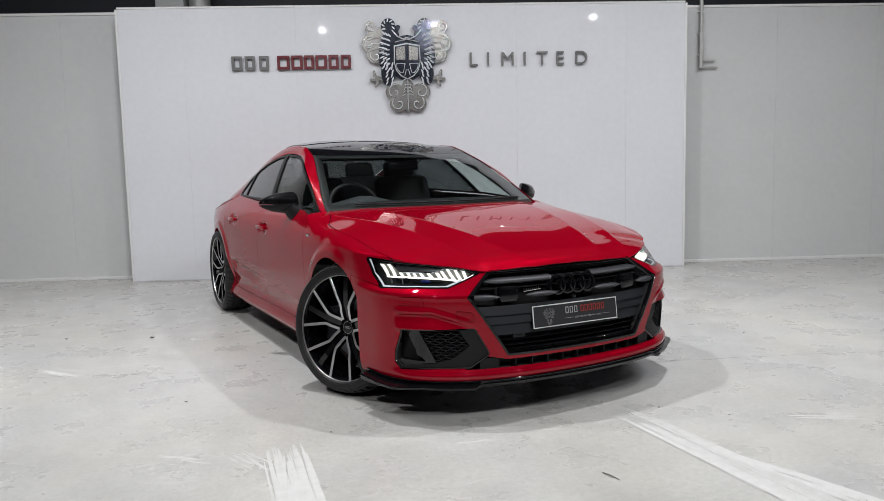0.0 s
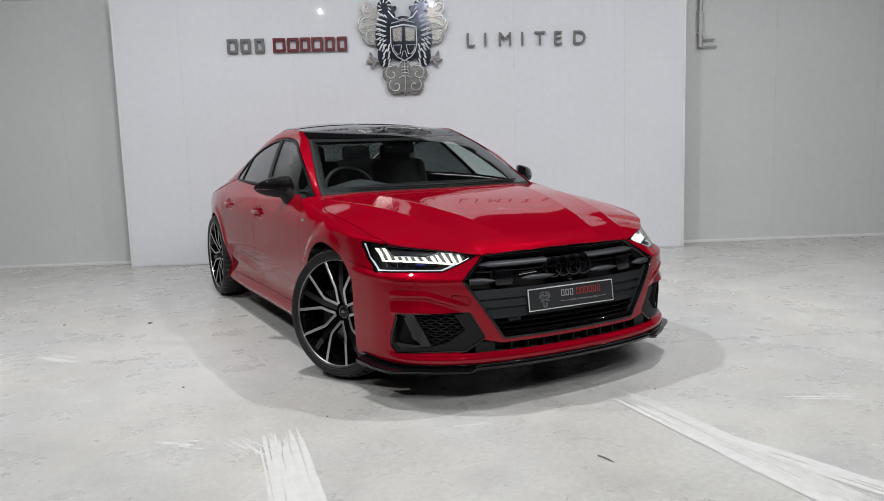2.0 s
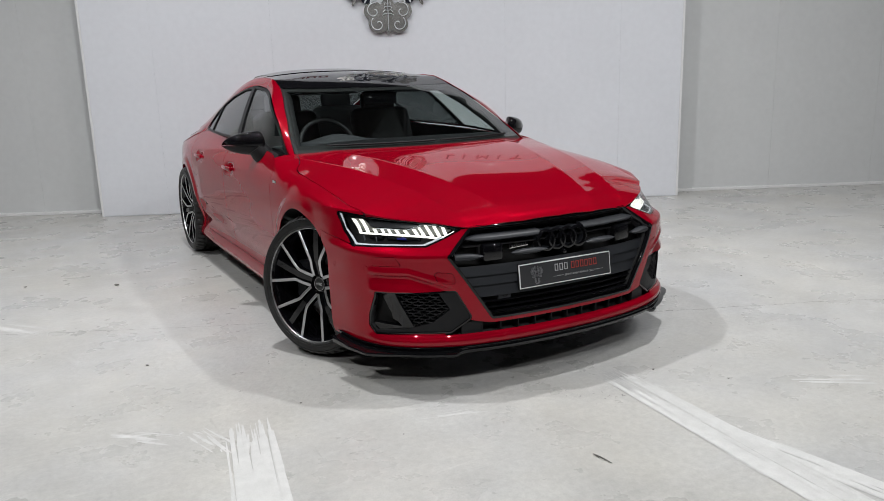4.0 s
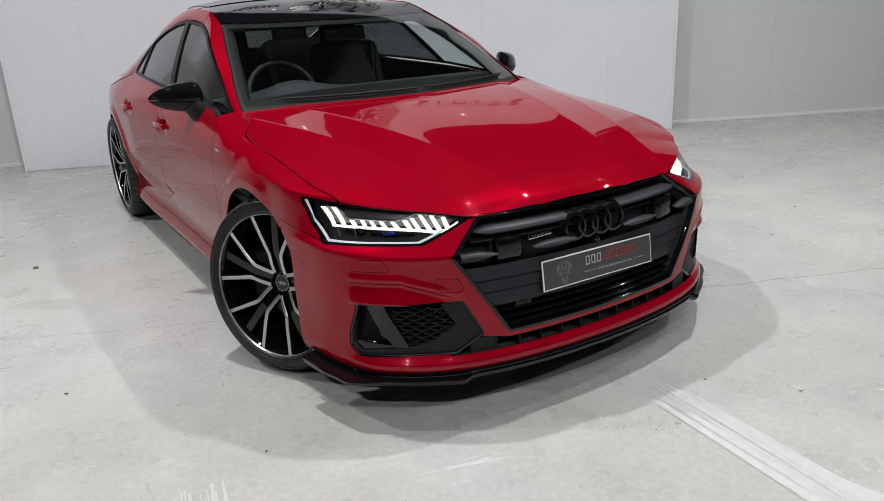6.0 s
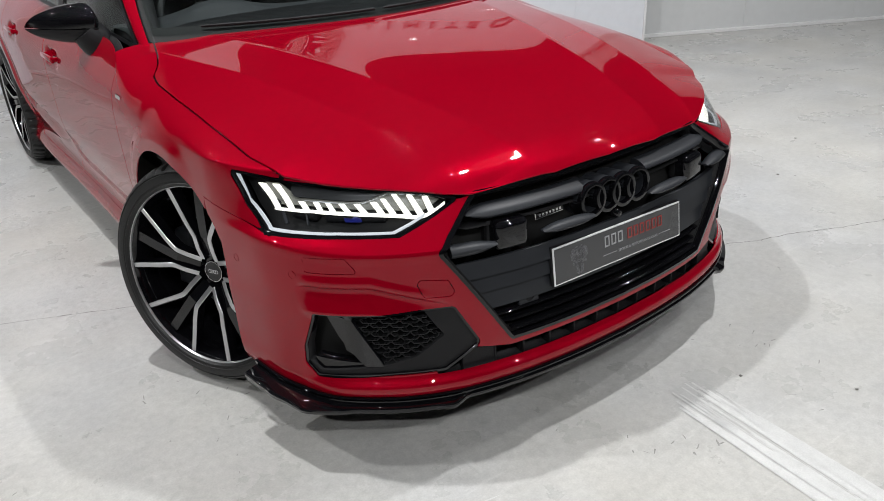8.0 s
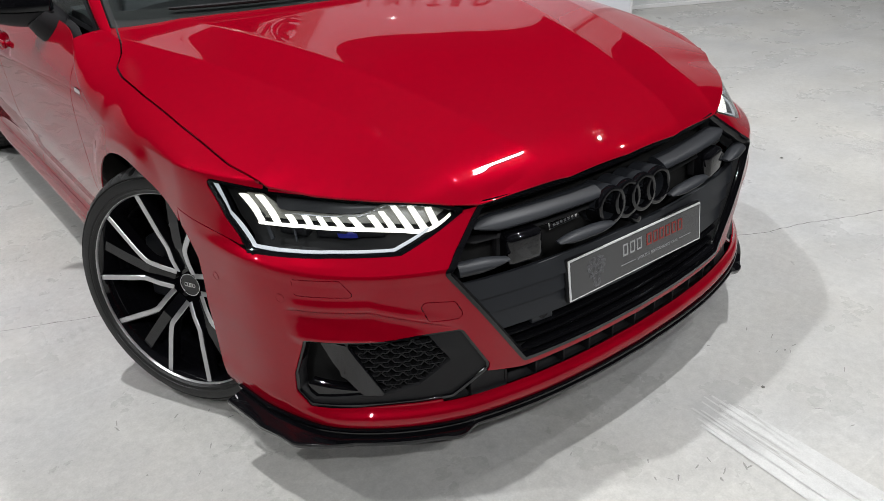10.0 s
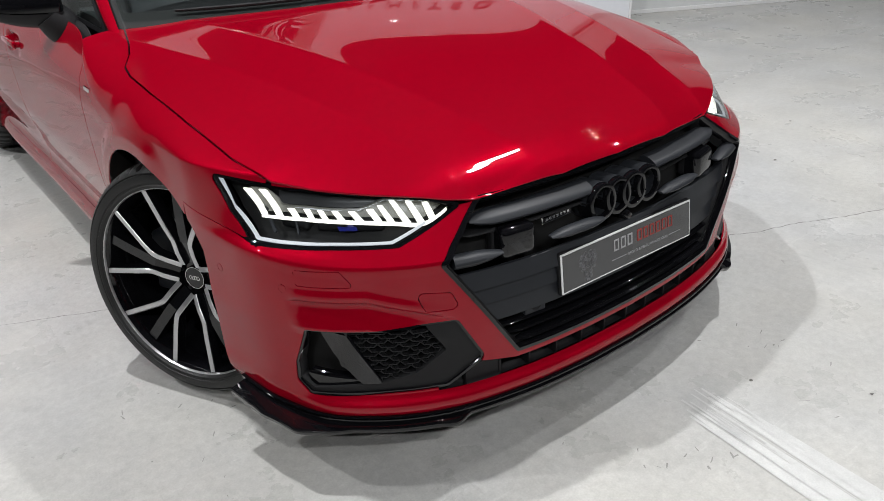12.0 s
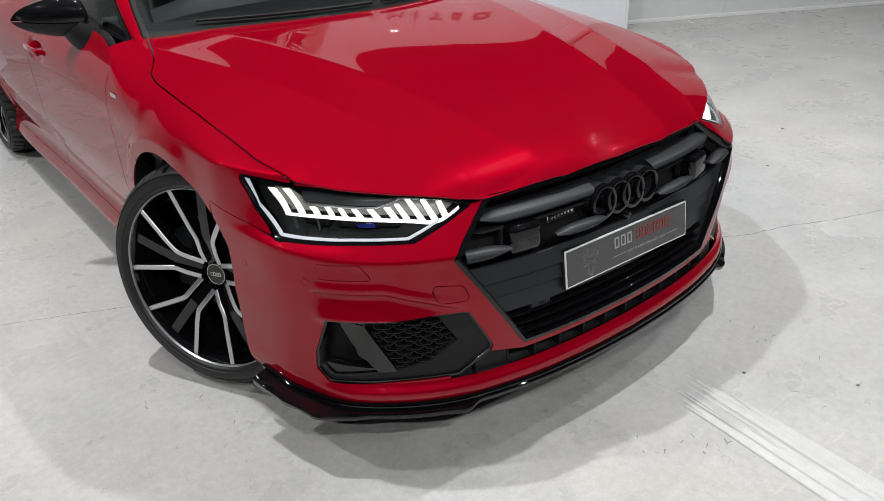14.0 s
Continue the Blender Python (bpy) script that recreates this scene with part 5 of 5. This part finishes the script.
for sg in (-1, 1):
    x = float(belt(s_at_y(0.43), 0.835)[0])
    bm = bmesh.new()
    box(bm, (0.006, 0.05, 0.014), pose(sg * (x + 0.001), 0.43, 0.835, 0, sg * -4, 0), 0.002)
    part("side_badge", bm, CHROME, car)

# ---- scuttle, wipers, raised roof flap ----
shell("scuttle", sheet(lambda u, y: (u, y, bonnet(u, y)[2] - 0.014 + 0.03 * ease(y, 0.44 + 0.34 * u**2, 0.60 + 0.34 * u**2)), V(-0.74, 0.74, 30), V(0.34, 0.70, 24), None, 0.004), MATT_BLACK, car)
for x0, x1 in ((0.02, -0.60), (0.62, 0.06)):
    bm = bmesh.new()
    pts = []
    for k in range(11):
        x = x0 + (x1 - x0) * k / 10
        y = 0.408 + 0.40 * x**2
        pts.append((x, y, float(top_skin(x, y)[2]) + 0.010))
    tube(bm, pts, [0.006] * 10 + [0.004], 8)
    part("wiper", bm, MATT_BLACK, car)
for x in (-0.36, -0.22, -0.08, 0.30, 0.42):
    bm = bmesh.new()
    y = 0.432 + 0.38 * x**2
    box(bm, (0.11, 0.02, 0.006), pose(x, y, float(bonnet(x, y)[2]) - 0.002, 12, 0, math.degrees(math.atan(0.76 * x))), 0.002)
    part("scuttle_vent", bm, DEEP_BLACK, car)
flap = lambda u, y: (lambda p: (p[0], p[1], p[2] + 0.004 + 0.020 * ease(y, 1.75, 2.15)))(top_skin(u, y))
shell("roof_flap", sheet(flap, V(-0.52, 0.52, 40), V(1.75, 2.2, 20), None, 0.006), GLOSS_BLACK, car)


# ---- cabin ----
bm = bmesh.new()
box(bm, (1.62, 3.2, 0.25), pose(0, 2.2, 0.42), 0.05)
box(bm, (0.28, 1.2, 0.28), pose(0, 1.5, 0.62), 0.04)
part("cabin_floor", bm, DEEP_BLACK, car)
shell("dashboard", sheet(lambda u, y: (u, y, 0.93 + 0.05 * ease(y, 0.6, 0.85) - 0.22 * ease(y, 0.98, 1.12) + 0.05 * np.exp(-((u + 0.37) / 0.17) ** 2) * ease(y, 0.8, 0.92)), V(-0.78, 0.78, 60), V(0.56, 1.12, 40), None, 0.01), DASH, car)
for sg in (-1, 1):
    bm = bmesh.new()
    tube(bm, [(sg * (float(glass_u(y)) - 0.022), float(y), float(top_skin(sg * (float(glass_u(y)) - 0.022), y)[2]) - 0.045) for y in V(0.52, 1.42, 12)], 0.034, 10)
    part("pillar_trim", bm, CABIN, car, smooth=50)
both("door_card", sheet(lambda s, v: side(s, 0.45 + 0.55 * np.asarray(v, float), -0.028), V(s_at_y(0.60), s_at_y(2.62), 40), V(0, 1, 8), None, 0.004), CABIN, car)
bm = bmesh.new()
ringm = pose(-0.37, 1.12, 0.945, 62, 0, 0)
lathe(bm, [(0.183 + 0.014 * math.cos(a * math.pi / 5), 0.014 * math.sin(a * math.pi / 5)) for a in range(10)], 48, ringm, closed=True)
wheel_s = part("steering_wheel", bm, CABIN, car, smooth=40)
bm = bmesh.new()
box(bm, (0.34, 0.05, 0.02), ringm, 0.008)
box(bm, (0.05, 0.17, 0.02), ringm @ pose(0, -0.085, 0), 0.008)
lathe(bm, [(0, 0.03), (0.05, 0.025), (0.07, 0.0), (0.06, -0.03)], 24, ringm)
part("steering_spokes", bm, CABIN, wheel_s, smooth=40)
for x in (-0.38, 0.38):
    for y0, name in ((1.75, "front_seat"), (2.62, "rear_seat")):
        bm = bmesh.new()
        box(bm, (0.50, 0.50, 0.16), pose(x, y0 - 0.22, 0.60, 8), 0.06, 3)
        seat = part(name, bm, CABIN, car, smooth=50)
        bm = bmesh.new()
        box(bm, (0.48, 0.15, 0.60), pose(x, y0 + 0.12, 0.86, -20), 0.06, 3)
        part("backrest", bm, CABIN, seat, smooth=50)
        bm = bmesh.new()
        box(bm, (0.27, 0.10, 0.17), pose(x, y0 + 0.24, 1.19, -14), 0.045, 3)
        part("headrest", bm, CABIN, seat, smooth=50)
bm = bmesh.new()
box(bm, (0.23, 0.03, 0.075), pose(0.0, 1.10, 1.235, -12), 0.012, 3)
part("rear_view_mirror", bm, GLOSS_BLACK, car, smooth=40)
for x in (-0.37, 0.37):
    bm = bmesh.new()
    box(bm, (0.52, 0.18, 0.012), pose(x, 1.32, 1.30, 16), 0.005)
    part("sun_visor", bm, DASH, car)
shell("headliner", sheet(lambda u, y: (lambda p: (p[0], p[1], p[2] - 0.035))(top_skin(u, y)), V(-0.60, 0.60, 30), V(1.4, 2.5, 30), None, 0.004), CABIN, car)
bm = bmesh.new()
box(bm, (1.2, 0.9, 0.04), pose(0, 3.25, 0.93), 0.01)
part("parcel_shelf", bm, CABIN, car)


# ---- sign on the partition ----
def sign_block(x0, x1, mat, label):
    """One letter-sized plain hollow frame standing off the wall."""
    ob = thing("sign_letter", label, "sign", WALL @ pose(x0, 0, 2.325), "sign letters")
    bm = bmesh.new()
    wide, stroke = x1 - x0, 0.031
    for x in (stroke / 2, wide - stroke / 2):
        box(bm, (stroke, 0.022, 0.152), pose(x, -0.026, 0.076), 0.003)
    for z in (stroke / 2, 0.152 - stroke / 2):
        box(bm, (wide - 2 * stroke + 0.004, 0.021, stroke), pose(wide / 2, -0.026, z), 0.002)
    part("face", bm, mat, ob)
    bm = bmesh.new()
    tube(bm, [(stroke / 2, -0.018, 0.04), (stroke / 2, 0.0, 0.04)], 0.005, 8)
    tube(bm, [(wide - stroke / 2, -0.018, 0.11), (wide - stroke / 2, 0.0, 0.11)], 0.005, 8)
    part("stand_off", bm, PIPE, ob)


for x0, x1 in ((1.24, 1.355), (1.385, 1.495), (1.54, 1.645)):
    sign_block(x0, x1, LETTER_GREY, "plain hollow grey metal sign piece on a white wall")
for k in range(6):
    w = (0.135, 0.125, 0.11, 0.125, 0.11, 0.11)[k]
    x0 = 1.738 + (0, 0.155, 0.295, 0.42, 0.565, 0.70)[k]
    sign_block(x0, x0 + w, LETTER_RED, "plain hollow dark red sign piece on a white wall")
for ch, x0 in zip("LIMITED", (3.868, 4.062, 4.225, 4.475, 4.635, 4.845, 5.060)):
    ob = thing("sign_letter", "thin dark metal capital letter on a white wall", "sign", WALL @ pose(x0, 0, 2.335), "sign letters")
    lettering("face", ch, 0.212, 0.024, LETTER_GREY, ob, pose(-0.01, -0.028, 0, 90))
    bm = bmesh.new()
    tube(bm, [(0.025, -0.02, 0.012), (0.025, 0.0, 0.012)], 0.004, 8)
    tube(bm, [(0.025, -0.02, 0.140), (0.025, 0.0, 0.140)], 0.004, 8)
    part("stand_off", bm, PIPE, ob)


def oval(cx, cy, rx, ry, turn=0.0, n=28):
    c, s = math.cos(radians(turn)), math.sin(radians(turn))
    return [(cx + rx * math.cos(a) * c - ry * math.sin(a) * s, cy + rx * math.cos(a) * s + ry * math.sin(a) * c) for a in (2 * math.pi * k / n for k in range(n))]


def crest():
    """A plain ornament: shield, feathered fans and scrolls of flat cut metal, one layer on the other."""
    ob = thing("wall_crest", "ornate dark and silver metal crest on the white wall", "sign", WALL @ pose(3.173, 0, 2.36))
    stand = pose(0, -0.02, 0, 90)

    def line(pts, thick=0.0045, lift=0.0405, name="raised_line"):
        bm = bmesh.new()
        tube(bm, [(x, z, lift) for x, z in pts], thick, 6)
        bmesh.ops.transform(bm, matrix=stand, verts=bm.verts)
        part(name, bm, CREST_LINE, ob)

    def curl(x, z, size, start, turns, sg):
        """A scroll: a spiral that winds in from its rim."""
        n = 22
        return [(sg * x + sg * size * (1 - 0.8 * k / n) * math.cos(radians(start + 360 * turns * k / n)), z + size * (1 - 0.8 * k / n) * math.sin(radians(start + 360 * turns * k / n))) for k in range(n + 1)]

    lobes = [(0, 0.07, 0.21, 0.25, 0, CREST_DARK), (0, -0.34, 0.09, 0.17, 0, CREST_LIGHT), (0, -0.49, 0.025, 0.05, 0, CREST_LIGHT)]
    for sg in (1, -1):
        lobes += [(sg * 0.30, 0.27, 0.15, 0.13, sg * 20, CREST_LIGHT), (sg * 0.395, 0.405, 0.062, 0.070, 0, CREST_LIGHT), (sg * 0.405, 0.225, 0.092, 0.098, 0, CREST_LIGHT), (sg * 0.345, 0.095, 0.105, 0.082, sg * 15, CREST_LIGHT)]
        lobes += [(sg * 0.145, -0.30, 0.105, 0.095, 0, CREST_LIGHT), (sg * 0.105, -0.43, 0.100, 0.092, 0, CREST_LIGHT)]
        lobes += [(sg * 0.31, -0.15, 0.085, 0.020, sg * 25, CREST_LIGHT), (sg * 0.365, -0.105, 0.050, 0.017, sg * 75, CREST_LIGHT), (sg * 0.375, -0.165, 0.050, 0.016, sg * 5, CREST_LIGHT), (sg * 0.345, -0.205, 0.045, 0.016, sg * -60, CREST_LIGHT)]
        lobes += [(sg * 0.20, 0.415, 0.080, 0.085, 0, CREST_DARK), (sg * 0.115, 0.385, 0.055, 0.030, sg * -35, CREST_DARK), (sg * 0.165, 0.30, 0.085, 0.11, 0, CREST_DARK)]
        lobes += [(sg * 0.235, 0.17, 0.070, 0.21, sg * 12, CREST_DARK), (sg * 0.205, -0.07, 0.085, 0.16, sg * 8, CREST_DARK)]
    for k, (x, z, rx, rz, turn, mat) in enumerate(lobes):
        bm = bmesh.new()
        prism(bm, oval(x, z, rx, rz, turn), 0.0, 0.024 + 0.0004 * k, stand, 0.002)
        part("backing_lobe", bm, mat, ob)
    for sg in (1, -1):
        for x, z, size, start, turns in ((0.395, 0.405, 0.052, 230, 0.95), (0.405, 0.225, 0.084, 110, -0.85), (0.345, 0.095, 0.070, 40, -0.85), (0.145, -0.30, 0.086, 110, -1.0), (0.105, -0.43, 0.080, 50, -1.0)):
            line(curl(x, z, size, start, turns, sg))
        for k in range(3):
            line([(sg * (0.25 + 0.06 * q), 0.27 - 0.06 * k + 0.022 * math.sin(1.2 * q)) for q in range(4)], 0.0035)
        # wing feathers in three rows, outermost longest
        for row in range(3):
            for k in range(8):
                a = 58 - 15 * k
                x, z = sg * (0.150 + 0.032 * row + 0.065 * math.cos(radians(a * 0.9))), 0.315 - 0.052 * k + 0.012 * row
                bm = bmesh.new()
                prism(bm, oval(x, z, 0.025 + 0.003 * row, 0.0082, sg * (a - 10), 12), 0.02, 0.0440 + 0.001 * row, stand, 0.001)
                part("feather", bm, CREST_LINE, ob)
        # breast and leg feathers
        for row in range(2):
            for k in range(6):
                bm = bmesh.new()
                prism(bm, oval(sg * (0.165 + 0.055 * row + 0.008 * (k % 2)), 0.00 - 0.040 * k, 0.026, 0.0085, sg * (-68 + 10 * row), 12), 0.02, 0.045, stand, 0.001)
                part("feather", bm, CREST_LINE, ob)
        # plumes of the head piece
        for k in range(7):
            a = -30 + 38 * k
            bm = bmesh.new()
            prism(bm, oval(sg * (0.20 + 0.058 * math.cos(radians(a))), 0.415 + 0.062 * math.sin(radians(a)), 0.022, 0.007, sg * (a + 25), 12), 0.02, 0.044, stand, 0.001)
            part("plume", bm, CREST_LINE, ob)
        line([(sg * 0.16, 0.37), (sg * 0.10, 0.30), (sg * 0.04, 0.275), (0, 0.285)], 0.007, 0.044)
        line([(sg * 0.13, 0.24), (sg * 0.07, 0.255), (0, 0.27)], 0.005, 0.044)
        for k in range(4):
            line([(0, -0.33 + 0.035 * k), (sg * 0.030, -0.325 + 0.035 * k), (sg * (0.062 - 0.011 * k), -0.345 + 0.035 * k)], 0.0035)
        line([(sg * 0.02, -0.16), (sg * 0.08, -0.20), (sg * 0.13, -0.19)], 0.006, 0.044)
    line([(0, -0.17), (0, -0.50)], 0.004)
    shield = [(-0.135, 0.19), (0, 0.215), (0.135, 0.19), (0.138, 0.02), (0.118, -0.06), (0.07, -0.12), (0, -0.155), (-0.07, -0.12), (-0.118, -0.06), (-0.138, 0.02)]
    for k, mat, lift in ((1.07, CREST_LINE, 0.050), (1.0, CREST_DARK, 0.054)):
        bm = bmesh.new()
        prism(bm, [(x * k, z * k) for x, z in shield], 0.02, lift, stand, 0.002)
        part("shield", bm, mat, ob)
    for sg in (1, -1):
        bm = bmesh.new()
        prism(bm, [(sg * 0.020, 0.045), (sg * 0.120, 0.045), (sg * 0.120, 0.178), (sg * 0.020, 0.196)][::sg], 0.03, 0.057, stand, 0.001)
        part("shield_field", bm, CREST_LIGHT, ob)
        line([(sg * 0.025, 0.005), (sg * 0.122, 0.005), (sg * 0.112, -0.05), (sg * 0.075, -0.095), (sg * 0.045, -0.09), (sg * 0.025, 0.005)], 0.004, 0.056, "shield_line")
    line([(-0.03, -0.125), (-0.012, -0.06), (0.012, -0.06), (0.03, -0.125)], 0.004, 0.056, "shield_line")


crest()


# ---- pipe on the back wall ----
def wall_pipe():
    ob = thing("wall_pipe", "grey vertical pipe with a tap on the white wall", "pipe", WALL @ pose(PIPE_X, 0.30, 0))
    bm = bmesh.new()
    tube(bm, [(0, -0.04, 2.44), (0, -0.04, 2.7), (0, -0.04, 3.3)], 0.022, 14)
    part("upper_pipe", bm, PIPE, ob, smooth=40)
    bm = bmesh.new()
    box(bm, (0.05, 0.06, 0.30), pose(0, -0.04, 2.56), 0.008)
    part("box", bm, PIPE, ob)
    bm = bmesh.new()
    tube(bm, [(0, -0.04, 2.30), (0, -0.04, 2.44)], 0.030, 14)
    part("valve", bm, PIPE, ob, smooth=40)
    for z, w in ((2.39, 0.17), (2.312, 0.20)):
        bm = bmesh.new()
        tube(bm, [(0, -0.04, z), (w, -0.035, z)], 0.010, 10)
        part("branch", bm, PIPE, ob, smooth=40)
    for z in (2.46, 2.70, 2.95):
        bm = bmesh.new()
        box(bm, (0.07, 0.05, 0.016), pose(0, -0.026, z), 0.003)
        part("clip", bm, TRIM_WHITE, ob)


PIPE_X = 6.62
wall_pipe()


def duct():
    ob = thing("duct", "pale duct standing behind the partition", "duct", WALL @ pose(0.35, 1.15, 3.0))
    bm = bmesh.new()
    box(bm, (0.34, 0.3, 3.0), pose(-0.05, 0, -1.5 + 0.6), 0.01)
    part("casing", bm, PANEL_BACK, ob)
    bm = bmesh.new()
    tube(bm, [(0.28, 0, -3.0), (0.28, 0, 1.4)], 0.13, 20)
    part("pipe", bm, PIPE, ob, smooth=40)


duct()


# ---- marks on the floor ----
def streaks(name, label, a, b, half, count, seed, ragged):
    """Worn remains of a painted line from a to b: many thin overlapping scrapes."""
    rng = random.Random(seed)
    a, b = Vector(a), Vector(b)
    way = (b - a).normalized()
    side_way = Vector((-way.y, way.x))
    bm = bmesh.new()
    for k in range(count):
        off = rng.uniform(-half, half)
        t0, t1 = rng.uniform(-0.02, ragged), 1 - rng.uniform(-0.02, ragged * 0.6)
        if rng.random() < 0.35:
            t0, t1 = sorted((rng.uniform(0, 1), rng.uniform(0, 1)))
        w = rng.uniform(0.002, 0.011)
        n, low, high = 12, [], []
        skew = rng.uniform(-0.02, 0.02)
        for i in range(n + 1):
            p = a.lerp(b, t0 + (t1 - t0) * i / n) + side_way * (off + skew * i / n)
            ww = w * (0.15 + 0.85 * math.sin(math.pi * min(1, (i + 0.3) / n * 1.0)) ** 0.5) * rng.uniform(0.7, 1.2)
            h = 0.0006 + 0.00004 * k
            low.append(bm.verts.new((p.x + side_way.x * ww, p.y + side_way.y * ww, h)))
            high.append(bm.verts.new((p.x - side_way.x * ww, p.y - side_way.y * ww, h)))
        for i in range(n):
            bm.faces.new((low[i], low[i + 1], high[i + 1], high[i]))
    ob = part(name, bm, CHALK, None, label)
    return tagged(ob, category="floor mark", kind="stuff")


streaks("paint_remains", "worn white painted line scraped on the concrete", (0.128, -1.03), (-0.03, -2.6), 0.082, 62, 3, 0.22)
streaks("paint_remains", "worn white painted line scraped on the concrete", (0.09, -1.50), (0.24, -2.7), 0.05, 34, 13, 0.30)
streaks("paint_remains", "worn white painted line scraped on the concrete", (-1.450, -0.62), (-1.72, -2.0), 0.092, 66, 8, 0.12)


for a, b, half, count, seed in (((-2.36, 1.50), (-2.12, 1.16), 0.07, 9, 21), ((-2.44, 2.84), (-2.10, 2.72), 0.06, 8, 22), ((-1.64, -0.55), (-1.58, -0.86), 0.02, 4, 24), ((1.5, 1.0), (1.9, 0.2), 0.10, 8, 25), ((0.75, -1.5), (1.1, -1.75), 0.06, 7, 26), ((1.9, -0.9), (2.2, -1.3), 0.08, 7, 27), ((-1.66, -0.56), (-1.56, -0.80), 0.05, 9, 28), ((-1.95, -0.42), (-1.72, -0.62), 0.06, 8, 29), ((-0.9, -0.95), (-0.55, -1.05), 0.03, 6, 30)):
    tagged(streaks("floor_scuff", "faint pale scuff marks on the concrete floor", a, b, half, count, seed, 0.5), category="scuff mark")


def flecks(count, seed):
    """Small dark scratches and stains, scattered in loose groups."""
    rng = random.Random(seed)
    bm = bmesh.new()
    groups = [(-0.2, -1.06, 0.07), (-0.1, -1.23, 0.05), (0.48, -1.2, 0.10), (0.56, -1.03, 0.04), (-1.10, 0.04, 0.10), (-1.02, -0.18, 0.08), (-1.04, -0.33, 0.08), (-1.2, -0.95, 0.15), (-1.9, 0.5, 0.4), (1.5, -1.1, 0.5), (2.4, -0.6, 0.6), (0.9, -1.7, 0.4), (-1.6, -0.1, 0.3), (-0.5, -1.5, 0.3)]
    for k in range(count):
        gx, gy, spread = groups[k % len(groups)]
        cx, cy = gx + rng.gauss(0, spread), gy + rng.gauss(0, spread)
        long, wide, a = rng.uniform(0.004, 0.020), rng.uniform(0.001, 0.0035), rng.gauss(0.5, 0.7)
        ring = []
        for i in range(7):
            b = 2 * math.pi * i / 7
            lx, ly = long * math.cos(b) * rng.uniform(0.5, 1.1), wide * math.sin(b) * rng.uniform(0.4, 1.3)
            ring.append(bm.verts.new((cx + lx * math.cos(a) - ly * math.sin(a), cy + lx * math.sin(a) + ly * math.cos(a), 0.0004 + 0.000002 * k)))
        bm.faces.new(ring)
    tagged(part("floor_fleck", bm, STAIN, None, "small grey scratches and stains on the concrete floor"), category="stain", kind="stuff")


flecks(64, 31)


def crack(a, b, wide, seed, bends=60, sway=0.02):
    rng = random.Random(seed)
    a, b = Vector(a), Vector(b)
    side_way = Vector((-(b - a).y, (b - a).x)).normalized()
    bm, low, high, off = bmesh.new(), [], [], 0.0
    for i in range(bends + 1):
        off = off * 0.9 + rng.uniform(-sway, sway) * 0.5
        p = a.lerp(b, i / bends) + side_way * off
        w = wide * rng.uniform(0.3, 1.2)
        low.append(bm.verts.new((p.x + side_way.x * w, p.y + side_way.y * w, 0.0005)))
        high.append(bm.verts.new((p.x - side_way.x * w, p.y - side_way.y * w, 0.0005)))
    for i in range(bends):
        bm.faces.new((low[i], low[i + 1], high[i + 1], high[i]))
    return tagged(part("floor_crack", bm, CRACK, None, "thin dark crack across the concrete floor"), category="crack", kind="stuff")


crack((0.90, -0.42), (2.3, -1.04), 0.0022, 1, 70, 0.012)
crack((2.3, -1.04), (6.5, -3.0), 0.0022, 2, 120, 0.015)
crack((-1.0, 0.62), (-2.6, 1.40), 0.0016, 4, 70, 0.006)
crack((-2.6, 1.40), (-6.0, 3.0), 0.0016, 5, 90, 0.008)


def litter(x, y, size, seed):
    rng = random.Random(seed)
    bm = bmesh.new()
    bmesh.ops.create_icosphere(bm, subdivisions=1, radius=size)
    for v in bm.verts:
        v.co = Vector((v.co.x * rng.uniform(0.6, 1.7), v.co.y * rng.uniform(0.5, 1.2), (v.co.z + size) * 0.35 * rng.uniform(0.7, 1.1)))
    ob = part("grit", bm, CRACK, None, "small dark grit on the concrete floor")
    ob.matrix_world = pose(x, y, 0, 0, 0, rng.uniform(0, 360))
    return tagged(ob, category="grit", group="grit on the floor")


for k, (gx, gy, size) in enumerate(((-1.64, 2.07, 0.018), (2.01, -0.2, 0.009), (2.63, 0.06, 0.008), (0.32, -1.09, 0.006), (0.52, -1.35, 0.006), (-1.2, -0.55, 0.006), (-1.7, 0.3, 0.008), (1.6, -1.6, 0.008), (-2.2, 2.4, 0.012))):
    litter(gx, gy, size, k)
bm = bmesh.new()
tube(bm, [(-0.445, -1.565, 0.003), (-0.442, -1.60, 0.006), (-0.434, -1.648, 0.003)], [0.0022, 0.0026, 0.0014], 6)
tagged(part("twig", bm, CRACK, None, "small dark twig lying on the concrete floor"), category="twig")
